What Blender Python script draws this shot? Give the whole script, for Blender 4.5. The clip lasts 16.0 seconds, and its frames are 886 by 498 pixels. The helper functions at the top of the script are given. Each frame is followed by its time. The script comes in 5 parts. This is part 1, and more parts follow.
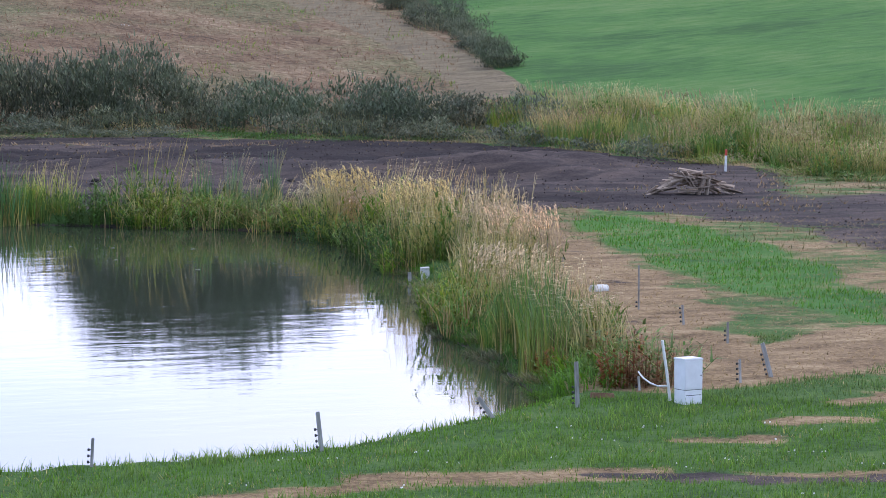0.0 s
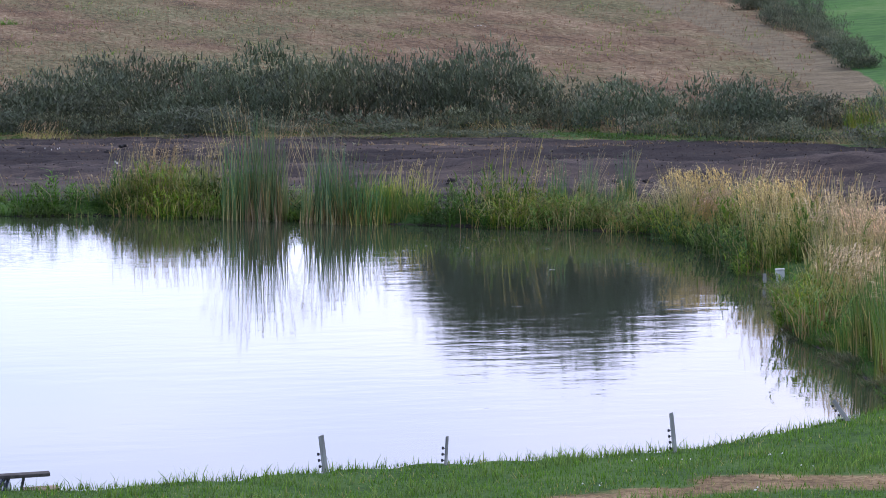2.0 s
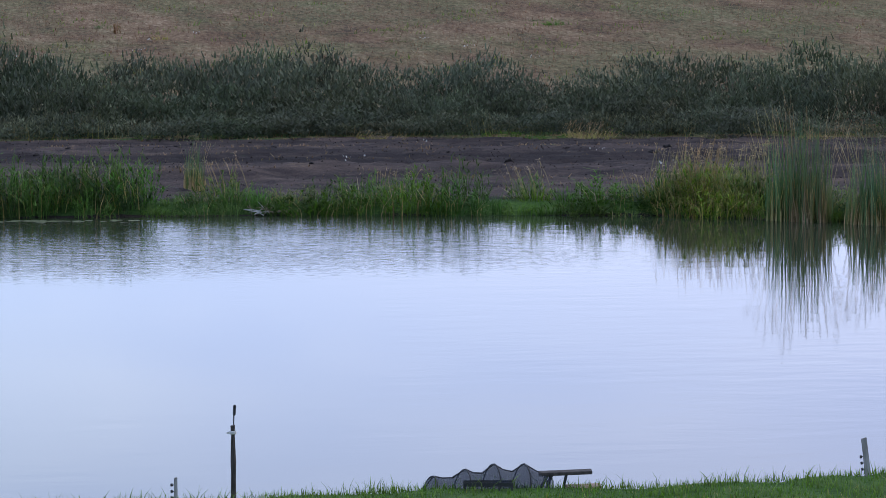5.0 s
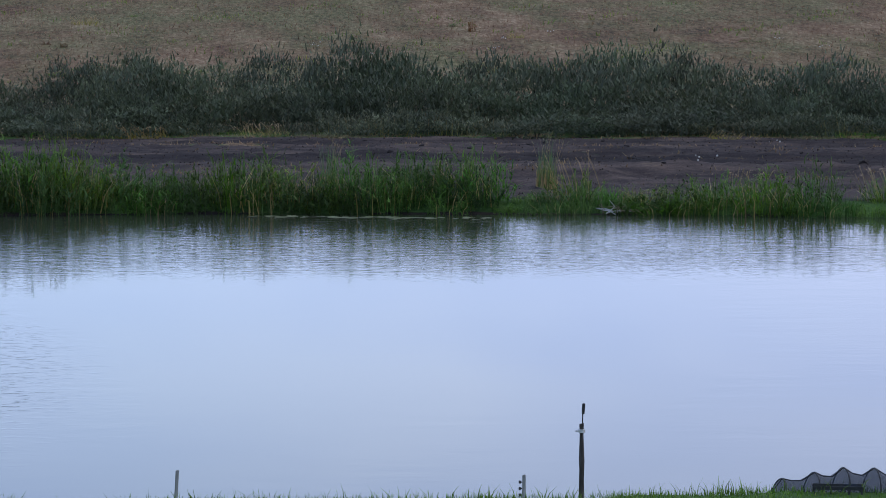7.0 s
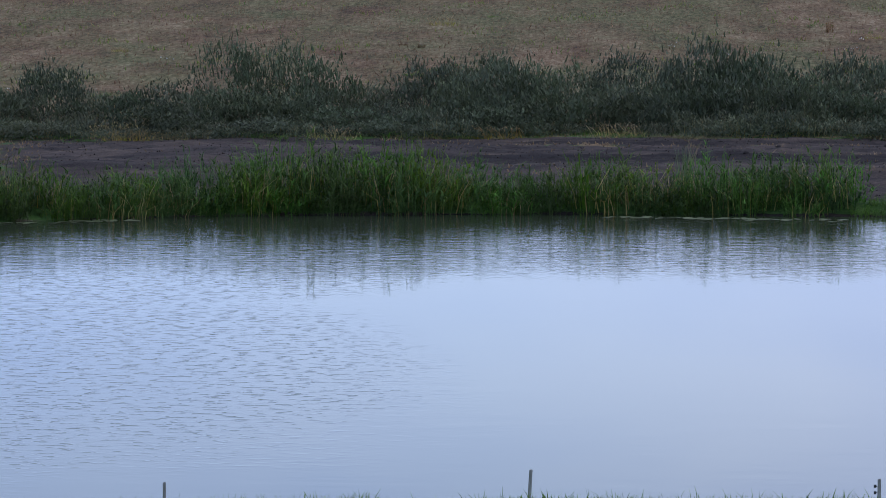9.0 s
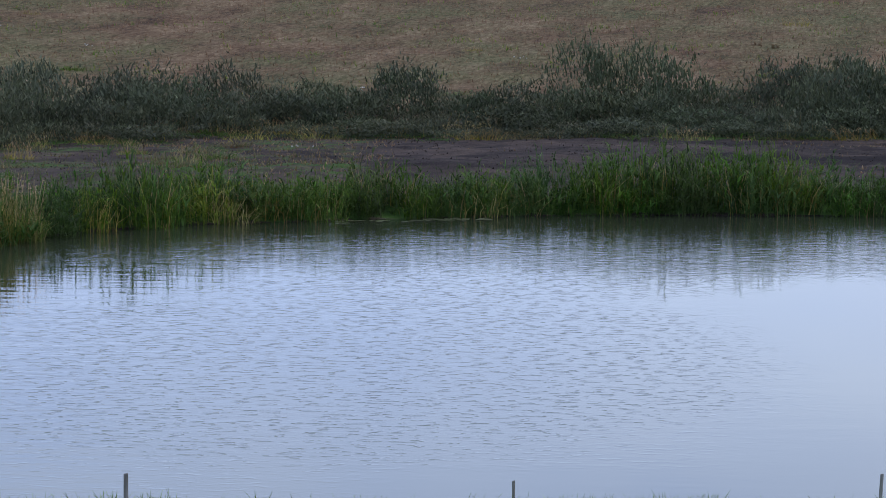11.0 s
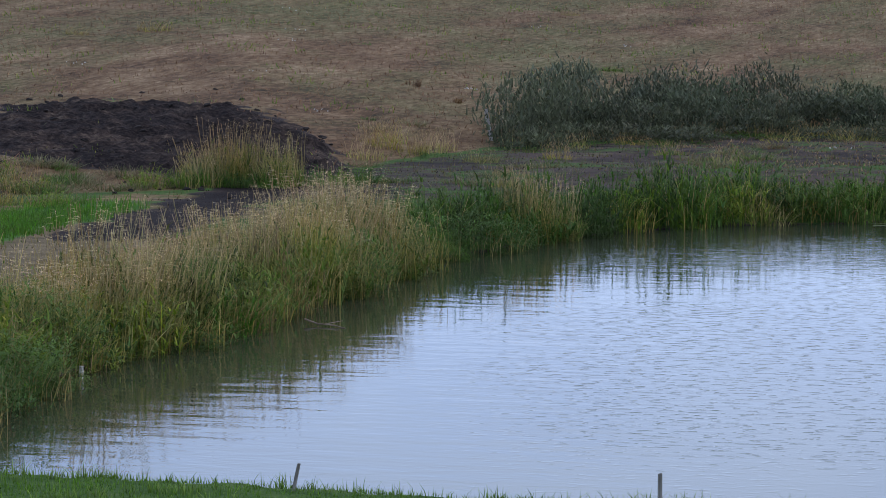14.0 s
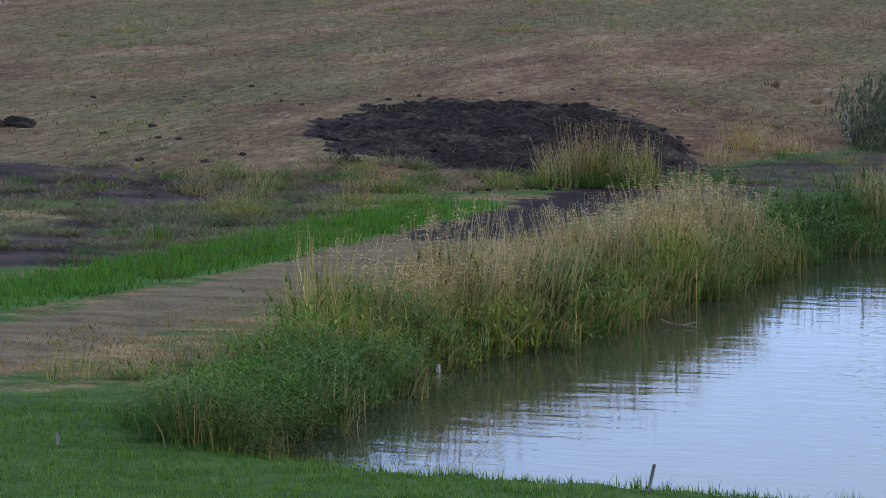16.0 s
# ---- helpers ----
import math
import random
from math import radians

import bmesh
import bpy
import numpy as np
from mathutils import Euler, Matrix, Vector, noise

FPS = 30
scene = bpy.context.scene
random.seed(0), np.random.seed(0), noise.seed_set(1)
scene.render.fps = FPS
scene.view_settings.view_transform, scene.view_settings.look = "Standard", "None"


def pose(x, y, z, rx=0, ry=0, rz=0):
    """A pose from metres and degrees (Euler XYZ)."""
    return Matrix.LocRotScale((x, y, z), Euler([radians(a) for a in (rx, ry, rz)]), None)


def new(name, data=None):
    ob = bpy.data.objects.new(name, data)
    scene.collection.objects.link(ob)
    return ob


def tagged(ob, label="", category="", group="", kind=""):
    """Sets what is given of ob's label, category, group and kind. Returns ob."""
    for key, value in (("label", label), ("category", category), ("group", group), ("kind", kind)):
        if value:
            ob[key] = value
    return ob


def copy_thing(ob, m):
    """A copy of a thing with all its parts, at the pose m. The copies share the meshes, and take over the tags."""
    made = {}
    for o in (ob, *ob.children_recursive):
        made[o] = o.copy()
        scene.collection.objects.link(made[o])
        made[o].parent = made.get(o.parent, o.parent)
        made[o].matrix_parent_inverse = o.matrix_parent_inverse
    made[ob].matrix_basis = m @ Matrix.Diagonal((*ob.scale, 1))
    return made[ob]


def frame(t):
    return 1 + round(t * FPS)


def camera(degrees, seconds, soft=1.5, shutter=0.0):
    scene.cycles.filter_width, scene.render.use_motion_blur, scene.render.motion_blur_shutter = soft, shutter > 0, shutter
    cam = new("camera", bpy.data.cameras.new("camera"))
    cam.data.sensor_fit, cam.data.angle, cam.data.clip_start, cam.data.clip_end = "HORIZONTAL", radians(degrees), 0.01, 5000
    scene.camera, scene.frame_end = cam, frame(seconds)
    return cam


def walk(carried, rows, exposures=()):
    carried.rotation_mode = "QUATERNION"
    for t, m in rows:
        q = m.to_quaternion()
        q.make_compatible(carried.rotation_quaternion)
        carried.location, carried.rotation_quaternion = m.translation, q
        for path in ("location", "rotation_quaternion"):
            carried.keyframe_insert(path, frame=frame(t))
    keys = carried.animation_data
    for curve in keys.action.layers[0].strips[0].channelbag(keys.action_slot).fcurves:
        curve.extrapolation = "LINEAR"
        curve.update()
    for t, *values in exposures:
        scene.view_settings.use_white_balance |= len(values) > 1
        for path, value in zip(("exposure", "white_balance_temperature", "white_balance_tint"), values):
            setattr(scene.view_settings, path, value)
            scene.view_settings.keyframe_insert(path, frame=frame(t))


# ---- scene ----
# ---------------------------------------------------------------- camera
EYE_Z = 7.8
cam = camera(14.65, 16.0, soft=0.82)
# seconds, heading to the right of +y, tilt below level, lean (degrees)
PATH = [
    (0.0, 23.758, 4.519, 0.147),
    (0.5, 22.257, 4.521, 0.132),
    (1.0, 20.800, 4.521, 0.102),
    (1.5, 19.289, 4.520, 0.072),
    (2.0, 17.851, 4.520, 0.018),
    (2.5, 16.324, 4.519, -0.008),
    (3.0, 14.898, 4.514, -0.049),
    (3.5, 13.351, 4.512, -0.073),
    (4.0, 11.934, 4.515, -0.044),
    (4.2, 11.297, 4.507, -0.122),
    (6.3, 5.004, 4.512, 0.084),
    (6.5, 4.424, 4.504, 0.124),
    (7.0, 2.957, 4.509, 0.085),
    (7.5, 1.458, 4.502, 0.069),
    (8.0, 0.000, 4.505, 0.048),
    (8.5, -1.492, 4.504, -0.010),
    (9.0, -2.957, 4.503, 0.014),
    (9.2, -3.543, 4.502, -0.056),
    (11.3, -9.756, 4.506, 0.113),
    (11.5, -10.393, 4.503, 0.108),
    (12.0, -11.809, 4.506, 0.066),
    (12.5, -13.343, 4.506, 0.022),
    (13.0, -14.763, 4.506, 0.021),
    (13.5, -16.314, 4.504, -0.021),
    (14.0, -17.735, 4.495, -0.049),
    (14.5, -19.268, 4.491, -0.084),
    (15.0, -20.720, 4.490, -0.126),
    (15.5, -22.206, 4.480, -0.150),
    (16.0, -23.678, 4.478, -0.154)
]
EXPOSURE = [(0.0, 0.68, 6500, 14), (2.5, 0.39, 6600, 16), (4.0, 0.08, 6500, 13), (7.0, -0.28, 6250, 10), (9.0, -0.32, 6300, 10), (12.5, -0.22, 6880, 11), (16.0, -0.08, 6350, 8)]
walk(cam, [(t, pose(0, 0, EYE_Z, 90 - p, 0, -a) @ pose(0, 0, 0, 0, 0, r)) for t, a, p, r in PATH], EXPOSURE)

# ---------------------------------------------------------------- light: a hazy, overcast evening
SUN_UP, SUN_TURN = 48.0, 70.0
world = bpy.data.worlds.new("overcast_sky")
scene.world = world
world.use_nodes = True
wn, wl = world.node_tree.nodes, world.node_tree.links
wn.clear()
sky = wn.new("ShaderNodeTexSky")
sky.sky_type, sky.sun_disc = "NISHITA", False
sky.sun_elevation, sky.sun_rotation = radians(SUN_UP), radians(SUN_TURN)
sky.air_density, sky.dust_density = 1.0, 2.0
sky_gain = wn.new("ShaderNodeMix")
sky_gain.data_type, sky_gain.blend_type = "RGBA", "MULTIPLY"
sky_gain.inputs[0].default_value = 1.0
wl.new(sky.outputs[0], sky_gain.inputs[6])
sky_gain.inputs[7].default_value = (0.10, 0.10, 0.10, 1)
coord = wn.new("ShaderNodeTexCoord")
stretch = wn.new("ShaderNodeMapping")
stretch.inputs["Scale"].default_value = (2.2, 2.2, 7.0)
wl.new(coord.outputs["Generated"], stretch.inputs[0])
cloud = wn.new("ShaderNodeTexNoise")
cloud.inputs["Scale"].default_value, cloud.inputs["Detail"].default_value = 1.6, 4.0
wl.new(stretch.outputs[0], cloud.inputs["Vector"])
ramp = wn.new("ShaderNodeValToRGB")
ramp.color_ramp.elements[0].position, ramp.color_ramp.elements[1].position = 0.36, 0.66
ramp.color_ramp.elements[0].color = (0.74, 0.84, 1.12, 1)
ramp.color_ramp.elements[1].color = (1.06, 1.08, 1.20, 1)
wl.new(cloud.outputs[0], ramp.inputs[0])
# the cloud is thinner and whiter towards the hidden sun, and brightest low down
toward = wn.new("ShaderNodeVectorMath")
toward.operation = "DOT_PRODUCT"
wl.new(coord.outputs["Generated"], toward.inputs[0])
toward.inputs[1].default_value = (math.sin(radians(SUN_TURN)), math.cos(radians(SUN_TURN)), 0)
glow = wn.new("ShaderNodeValToRGB")
glow.color_ramp.elements[0].position, glow.color_ramp.elements[1].position = 0.30, 0.82
glow.color_ramp.elements[0].color = (1.00, 1.20, 1.49, 1)
glow.color_ramp.elements[1].color = (1.42, 1.36, 1.55, 1)
wl.new(toward.outputs["Value"], glow.inputs[0])
part_up = wn.new("ShaderNodeSeparateXYZ")
wl.new(coord.outputs["Generated"], part_up.inputs[0])
low = wn.new("ShaderNodeMapRange")
low.inputs[1].default_value, low.inputs[2].default_value = 0.11, 0.63
low.inputs[3].default_value, low.inputs[4].default_value = 1.17, 0.52
wl.new(part_up.outputs[2], low.inputs[0])
lit = wn.new("ShaderNodeMix")
lit.data_type, lit.blend_type = "RGBA", "MULTIPLY"
lit.inputs[0].default_value = 1.0
wl.new(ramp.outputs[0], lit.inputs[6])
wl.new(glow.outputs[0], lit.inputs[7])
dim = wn.new("ShaderNodeMix")
dim.data_type, dim.blend_type = "RGBA", "MULTIPLY"
dim.inputs[0].default_value = 1.0
wl.new(lit.outputs[2], dim.inputs[6])
wl.new(low.outputs[0], dim.inputs[7])
mix = wn.new("ShaderNodeMix")
mix.data_type = "RGBA"
mix.inputs[0].default_value = 0.82
wl.new(sky_gain.outputs[2], mix.inputs[6])
wl.new(dim.outputs[2], mix.inputs[7])
bg = wn.new("ShaderNodeBackground")
bg.inputs["Strength"].default_value = 1.0
wl.new(mix.outputs[2], bg.inputs[0])
wout = wn.new("ShaderNodeOutputWorld")
wl.new(bg.outputs[0], wout.inputs[0])

sun_data = bpy.data.lights.new("sun", "SUN")
sun_data.energy, sun_data.angle, sun_data.color = 0.9, radians(20), (1.0, 0.94, 0.86)
sun = new("sun", sun_data)
sun.rotation_euler = Euler((radians(90 - SUN_UP), 0, radians(180 - SUN_TURN)))


# ---------------------------------------------------------------- materials
def shader(name):
    m = bpy.data.materials.new(name)
    m.use_nodes = True
    n, l = m.node_tree.nodes, m.node_tree.links
    return m, n, l, n["Principled BSDF"]


def noise_node(n, l, scale, detail=3.0, rough=0.55, vec=None):
    x = n.new("ShaderNodeTexNoise")
    x.inputs["Scale"].default_value, x.inputs["Detail"].default_value, x.inputs["Roughness"].default_value = scale, detail, rough
    if vec is not None:
        l.new(vec, x.inputs["Vector"])
    return x.outputs[0]


def ramp_node(n, l, fac, *stops):
    x = n.new("ShaderNodeValToRGB")
    e = x.color_ramp.elements
    while len(e) < len(stops):
        e.new(0.5)
    for k, (pos, col) in zip(e, stops):
        k.position, k.color = pos, (*col, 1)
    l.new(fac, x.inputs[0])
    return x.outputs[0]


def mix_node(n, l, fac, a, b, blend="MIX"):
    x = n.new("ShaderNodeMix")
    x.data_type, x.blend_type = "RGBA", blend
    for sock, v in ((x.inputs[0], fac), (x.inputs[6], a), (x.inputs[7], b)):
        if isinstance(v, (int, float)):
            sock.default_value = v
        elif isinstance(v, tuple):
            sock.default_value = (*v, 1)
        else:
            l.new(v, sock)
    return x.outputs[2]


def maths(n, l, op, a, b=0.0, clamp=False):
    x = n.new("ShaderNodeMath")
    x.operation, x.use_clamp = op, clamp
    for sock, v in ((x.inputs[0], a), (x.inputs[1], b)):
        if isinstance(v, (int, float)):
            sock.default_value = v
        else:
            l.new(v, sock)
    return x.outputs[0]


def bump_node(n, l, bsdf, height, strength=0.5, distance=0.05):
    b = n.new("ShaderNodeBump")
    b.inputs["Strength"].default_value, b.inputs["Distance"].default_value = strength, distance
    l.new(height, b.inputs["Height"])
    l.new(b.outputs[0], bsdf.inputs["Normal"])


def plain(name, dark, light, rough=0.7, scale=8.0, metal=0.0, stretch=(1, 1, 1), bump=0.3, dist=0.01):
    """A surface that varies between two tones at two scales, with a fine relief."""
    m, n, l, b = shader(name)
    tc = n.new("ShaderNodeTexCoord")
    mp = n.new("ShaderNodeMapping")
    mp.inputs["Scale"].default_value = stretch
    l.new(tc.outputs["Object"], mp.inputs[0])
    a = noise_node(n, l, scale, 5, 0.6, mp.outputs[0])
    c = noise_node(n, l, scale * 0.23, 2, 0.5, mp.outputs[0])
    oi = n.new("ShaderNodeObjectInfo")
    f = maths(n, l, "ADD", maths(n, l, "MULTIPLY", a, 0.6), maths(n, l, "MULTIPLY", c, 0.4))
    f = maths(n, l, "ADD", f, maths(n, l, "MULTIPLY", maths(n, l, "SUBTRACT", oi.outputs["Random"], 0.5), 0.2))
    l.new(ramp_node(n, l, f, (0.32, dark), (0.68, light)), b.inputs["Base Color"])
    b.inputs["Roughness"].default_value, b.inputs["Metallic"].default_value = rough, metal
    bump_node(n, l, b, a, bump, dist)
    return m


def foliage_material():
    """Leaves and stalks: the tone is kept on the mesh, with a shift from plant to plant."""
    m, n, l, b = shader("foliage")
    at = n.new("ShaderNodeAttribute")
    at.attribute_name = "tint"
    oi = n.new("ShaderNodeObjectInfo")
    geo = n.new("ShaderNodeNewGeometry")
    other = maths(n, l, "FRACT", maths(n, l, "MULTIPLY", oi.outputs["Random"], 17.31))
    third = maths(n, l, "FRACT", maths(n, l, "MULTIPLY", oi.outputs["Random"], 41.77))
    v = maths(n, l, "ADD", maths(n, l, "MULTIPLY", other, 0.62), maths(n, l, "MULTIPLY", geo.outputs["Random Per Island"], 0.55))
    v = maths(n, l, "ADD", v, 0.78)
    hs = n.new("ShaderNodeHueSaturation")
    l.new(at.outputs["Color"], hs.inputs["Color"])
    l.new(v, hs.inputs["Value"])
    l.new(maths(n, l, "ADD", maths(n, l, "MULTIPLY", oi.outputs["Random"], 0.045), 0.472), hs.inputs["Hue"])
    l.new(maths(n, l, "ADD", maths(n, l, "MULTIPLY", third, 0.30), 0.98), hs.inputs["Saturation"])
    l.new(hs.outputs[0], b.inputs["Base Color"])
    b.inputs["Roughness"].default_value = 0.62
    b.inputs["Specular IOR Level"].default_value = 0.3
    tr = n.new("ShaderNodeBsdfTranslucent")
    l.new(hs.outputs[0], tr.inputs[0])
    ms = n.new("ShaderNodeMixShader")
    ms.inputs[0].default_value = 0.36
    l.new(b.outputs[0], ms.inputs[1])
    l.new(tr.outputs[0], ms.inputs[2])
    l.new(ms.outputs[0], n["Material Output"].inputs[0])
    return m


def ground_material():
    """Lawn, mown straw, young crop, turned black earth, stubble and wheel tracks, told apart by where they lie."""
    m, n, l, b = shader("ground")
    tc = n.new("ShaderNodeTexCoord")
    pos = tc.outputs["Object"]
    flat = n.new("ShaderNodeMapping")
    flat.inputs["Scale"].default_value = (0.45, 1.0, 1.0)
    l.new(pos, flat.inputs[0])
    fine = noise_node(n, l, 9.0, 5, 0.65, pos)
    mid = noise_node(n, l, 1.3, 5, 0.6, flat.outputs[0])
    big = noise_node(n, l, 0.16, 3, 0.5, flat.outputs[0])
    edge = maths(n, l, "ADD", maths(n, l, "MULTIPLY", noise_node(n, l, 0.9, 5, 0.7, pos), 0.55), maths(n, l, "MULTIPLY", noise_node(n, l, 0.22, 3, 0.6, flat.outputs[0]), 0.45))
    streak_at = n.new("ShaderNodeMapping")
    streak_at.inputs["Scale"].default_value = (0.10, 0.42, 1.0)
    l.new(pos, streak_at.inputs[0])
    streak = noise_node(n, l, 1.6, 5, 0.65, streak_at.outputs[0])
    both = maths(n, l, "ADD", maths(n, l, "MULTIPLY", fine, 0.5), maths(n, l, "MULTIPLY", mid, 0.5))
    wide = maths(n, l, "ADD", maths(n, l, "MULTIPLY", mid, 0.5), maths(n, l, "MULTIPLY", big, 0.5))
    za = n.new("ShaderNodeAttribute")
    za.attribute_name = "zone_a"
    zb = n.new("ShaderNodeAttribute")
    zb.attribute_name = "zone_b"
    sa = n.new("ShaderNodeSeparateColor")
    l.new(za.outputs["Color"], sa.inputs[0])
    sb = n.new("ShaderNodeSeparateColor")
    l.new(zb.outputs["Color"], sb.inputs[0])

    def mask(sock, soft=1.5):
        v = maths(n, l, "ADD", sock, maths(n, l, "MULTIPLY", maths(n, l, "SUBTRACT", edge, 0.5), soft))
        r = n.new("ShaderNodeMapRange")
        r.interpolation_type = "SMOOTHSTEP"
        r.inputs[1].default_value, r.inputs[2].default_value = 0.38, 0.62
        l.new(v, r.inputs[0])
        return r.outputs[0]

    lawn = ramp_node(n, l, both, (0.35, (0.026, 0.056, 0.014)), (0.50, (0.058, 0.124, 0.028)), (0.64, (0.105, 0.165, 0.046)))
    straw = ramp_node(n, l, both, (0.34, (0.070, 0.046, 0.025)), (0.48, (0.230, 0.152, 0.080)), (0.64, (0.410, 0.300, 0.170)))
    sown = maths(n, l, "ADD", maths(n, l, "MULTIPLY", noise_node(n, l, 0.05, 5, 0.65, pos), 0.6), maths(n, l, "MULTIPLY", mid, 0.4))
    crop = ramp_node(n, l, sown, (0.38, (0.036, 0.100, 0.024)), (0.50, (0.068, 0.172, 0.036)), (0.62, (0.125, 0.205, 0.062)))
    # soil tones raised to paint in haze and the ridge's lit face
    soil = ramp_node(n, l, maths(n, l, "ADD", maths(n, l, "MULTIPLY", both, 0.45), maths(n, l, "MULTIPLY", streak, 0.55)), (0.38, (0.020, 0.016, 0.016)), (0.48, (0.052, 0.040, 0.038)), (0.57, (0.100, 0.075, 0.064)), (0.66, (0.180, 0.132, 0.092)))
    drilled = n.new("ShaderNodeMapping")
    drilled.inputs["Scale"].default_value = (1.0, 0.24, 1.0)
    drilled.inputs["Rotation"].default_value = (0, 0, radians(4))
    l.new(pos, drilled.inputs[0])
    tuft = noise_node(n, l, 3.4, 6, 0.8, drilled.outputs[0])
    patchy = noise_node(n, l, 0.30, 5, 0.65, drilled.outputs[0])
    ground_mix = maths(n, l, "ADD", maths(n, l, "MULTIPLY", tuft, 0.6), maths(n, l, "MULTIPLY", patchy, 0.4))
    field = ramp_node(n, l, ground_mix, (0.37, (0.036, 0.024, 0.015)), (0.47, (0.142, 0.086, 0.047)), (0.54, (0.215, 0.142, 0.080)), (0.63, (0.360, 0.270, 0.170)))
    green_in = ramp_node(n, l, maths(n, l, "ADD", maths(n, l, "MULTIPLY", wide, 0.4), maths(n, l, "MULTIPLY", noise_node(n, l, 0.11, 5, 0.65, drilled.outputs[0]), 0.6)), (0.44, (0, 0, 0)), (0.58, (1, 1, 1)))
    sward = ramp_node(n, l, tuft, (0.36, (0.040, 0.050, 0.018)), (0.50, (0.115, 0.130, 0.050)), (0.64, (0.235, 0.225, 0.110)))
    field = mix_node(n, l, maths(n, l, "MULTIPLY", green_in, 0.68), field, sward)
    track = ramp_node(n, l, both, (0.34, (0.070, 0.054, 0.034)), (0.50, (0.180, 0.140, 0.082)), (0.66, (0.280, 0.225, 0.140)))
    # darkens fresh earth, and paints shade that leaves the ridge face looking lit
    soil = mix_node(n, l, sb.outputs[2], soil, mix_node(n, l, 1.0, soil, (0.32, 0.31, 0.34), "MULTIPLY"))
    c = mix_node(n, l, mask(sa.outputs[1]), lawn, straw)
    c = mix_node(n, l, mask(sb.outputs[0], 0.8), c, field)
    c = mix_node(n, l, mask(sa.outputs[2], 1.2), c, crop)
    c = mix_node(n, l, mask(sb.outputs[1]), c, track)
    c = mix_node(n, l, mask(sa.outputs[0]), c, soil)
    l.new(c, b.inputs["Base Color"])
    b.inputs["Roughness"].default_value = 0.95
    b.inputs["Specular IOR Level"].default_value = 0.15
    bump_node(n, l, b, both, 0.8, 0.12)
    return m


def water_material():
    """Dark green pond water; faint ripples, calm in the lee of the bank and ruffled in patches."""
    m, n, l, b = shader("pond_water")
    tc = n.new("ShaderNodeTexCoord")
    pos = tc.outputs["Object"]
    mp = n.new("ShaderNodeMapping")
    mp.inputs["Scale"].default_value = (0.55, 1.0, 1.0)
    mp.inputs["Rotation"].default_value = (0, 0, radians(8))
    l.new(pos, mp.inputs[0])
    small = noise_node(n, l, 5.2, 2, 0.5, mp.outputs[0])
    choppy = noise_node(n, l, 2.7, 3, 0.55, mp.outputs[0])
    wide_at = n.new("ShaderNodeMapping")
    wide_at.inputs["Scale"].default_value = (0.42, 1.0, 1.0)
    l.new(pos, wide_at.inputs[0])
    long = noise_node(n, l, 0.95, 3, 0.55, wide_at.outputs[0])
    patch = noise_node(n, l, 0.09, 3, 0.5, mp.outputs[0])
    where = n.new("ShaderNodeSeparateXYZ")
    l.new(pos, where.inputs[0])

    def fade(sock, lo, hi, a, c):
        r = n.new("ShaderNodeMapRange")
        r.interpolation_type = "SMOOTHSTEP"
        for k, v in enumerate((lo, hi, a, c)):
            r.inputs[k + 1].default_value = v
        l.new(sock, r.inputs[0])
        return r.outputs[0]

    # the breeze ruffles the open water towards the left bank
    off_x = maths(n, l, "MULTIPLY", maths(n, l, "ADD", where.outputs[0], 12.5), 0.112)
    off_y = maths(n, l, "MULTIPLY", maths(n, l, "SUBTRACT", where.outputs[1], 70.0), 0.045)
    reach = maths(n, l, "SQRT", maths(n, l, "ADD", maths(n, l, "MULTIPLY", off_x, off_x), maths(n, l, "MULTIPLY", off_y, off_y)))
    gust = fade(maths(n, l, "ADD", maths(n, l, "SUBTRACT", 1.0, reach), maths(n, l, "MULTIPLY", maths(n, l, "SUBTRACT", patch, 0.5), 1.3)), -0.20, 0.35, 0.0, 1.0)
    # short chop under the far bank, dying away into the sheltered corner
    chop = maths(n, l, "MULTIPLY", fade(where.outputs[1], 85.0, 97.0, 0.0, 1.0), fade(where.outputs[0], 12.0, 24.0, 1.0, 0.0))
    crest = fade(small, 0.54, 0.72, 0.0, 1.0)
    ruffle = maths(n, l, "MULTIPLY", crest, maths(n, l, "MULTIPLY", maths(n, l, "ADD", gust, maths(n, l, "MULTIPLY", chop, 0.9)), 0.29))
    swell = maths(n, l, "MULTIPLY", long, maths(n, l, "MAXIMUM", fade(where.outputs[0], 4.0, 22.0, 0.16, 0.46), fade(where.outputs[0], -22.0, -8.0, 1.3, 0.16)))
    fine = maths(n, l, "MULTIPLY", small, maths(n, l, "ADD", maths(n, l, "MULTIPLY", gust, 0.10), 0.016))
    fine = maths(n, l, "ADD", fine, maths(n, l, "MULTIPLY", choppy, maths(n, l, "ADD", maths(n, l, "MULTIPLY", chop, 1.7), maths(n, l, "ADD", maths(n, l, "MULTIPLY", gust, 0.10), fade(where.outputs[0], 12.0, 20.0, 0.0, 0.06)))))
    h = maths(n, l, "ADD", ruffle, maths(n, l, "ADD", swell, fine))
    b.inputs["Base Color"].default_value = (0.050, 0.060, 0.038, 1)
    b.inputs["Roughness"].default_value = 0.03
    b.inputs["IOR"].default_value = 1.33
    bump_node(n, l, b, h, 1.0, 0.012)
    return m


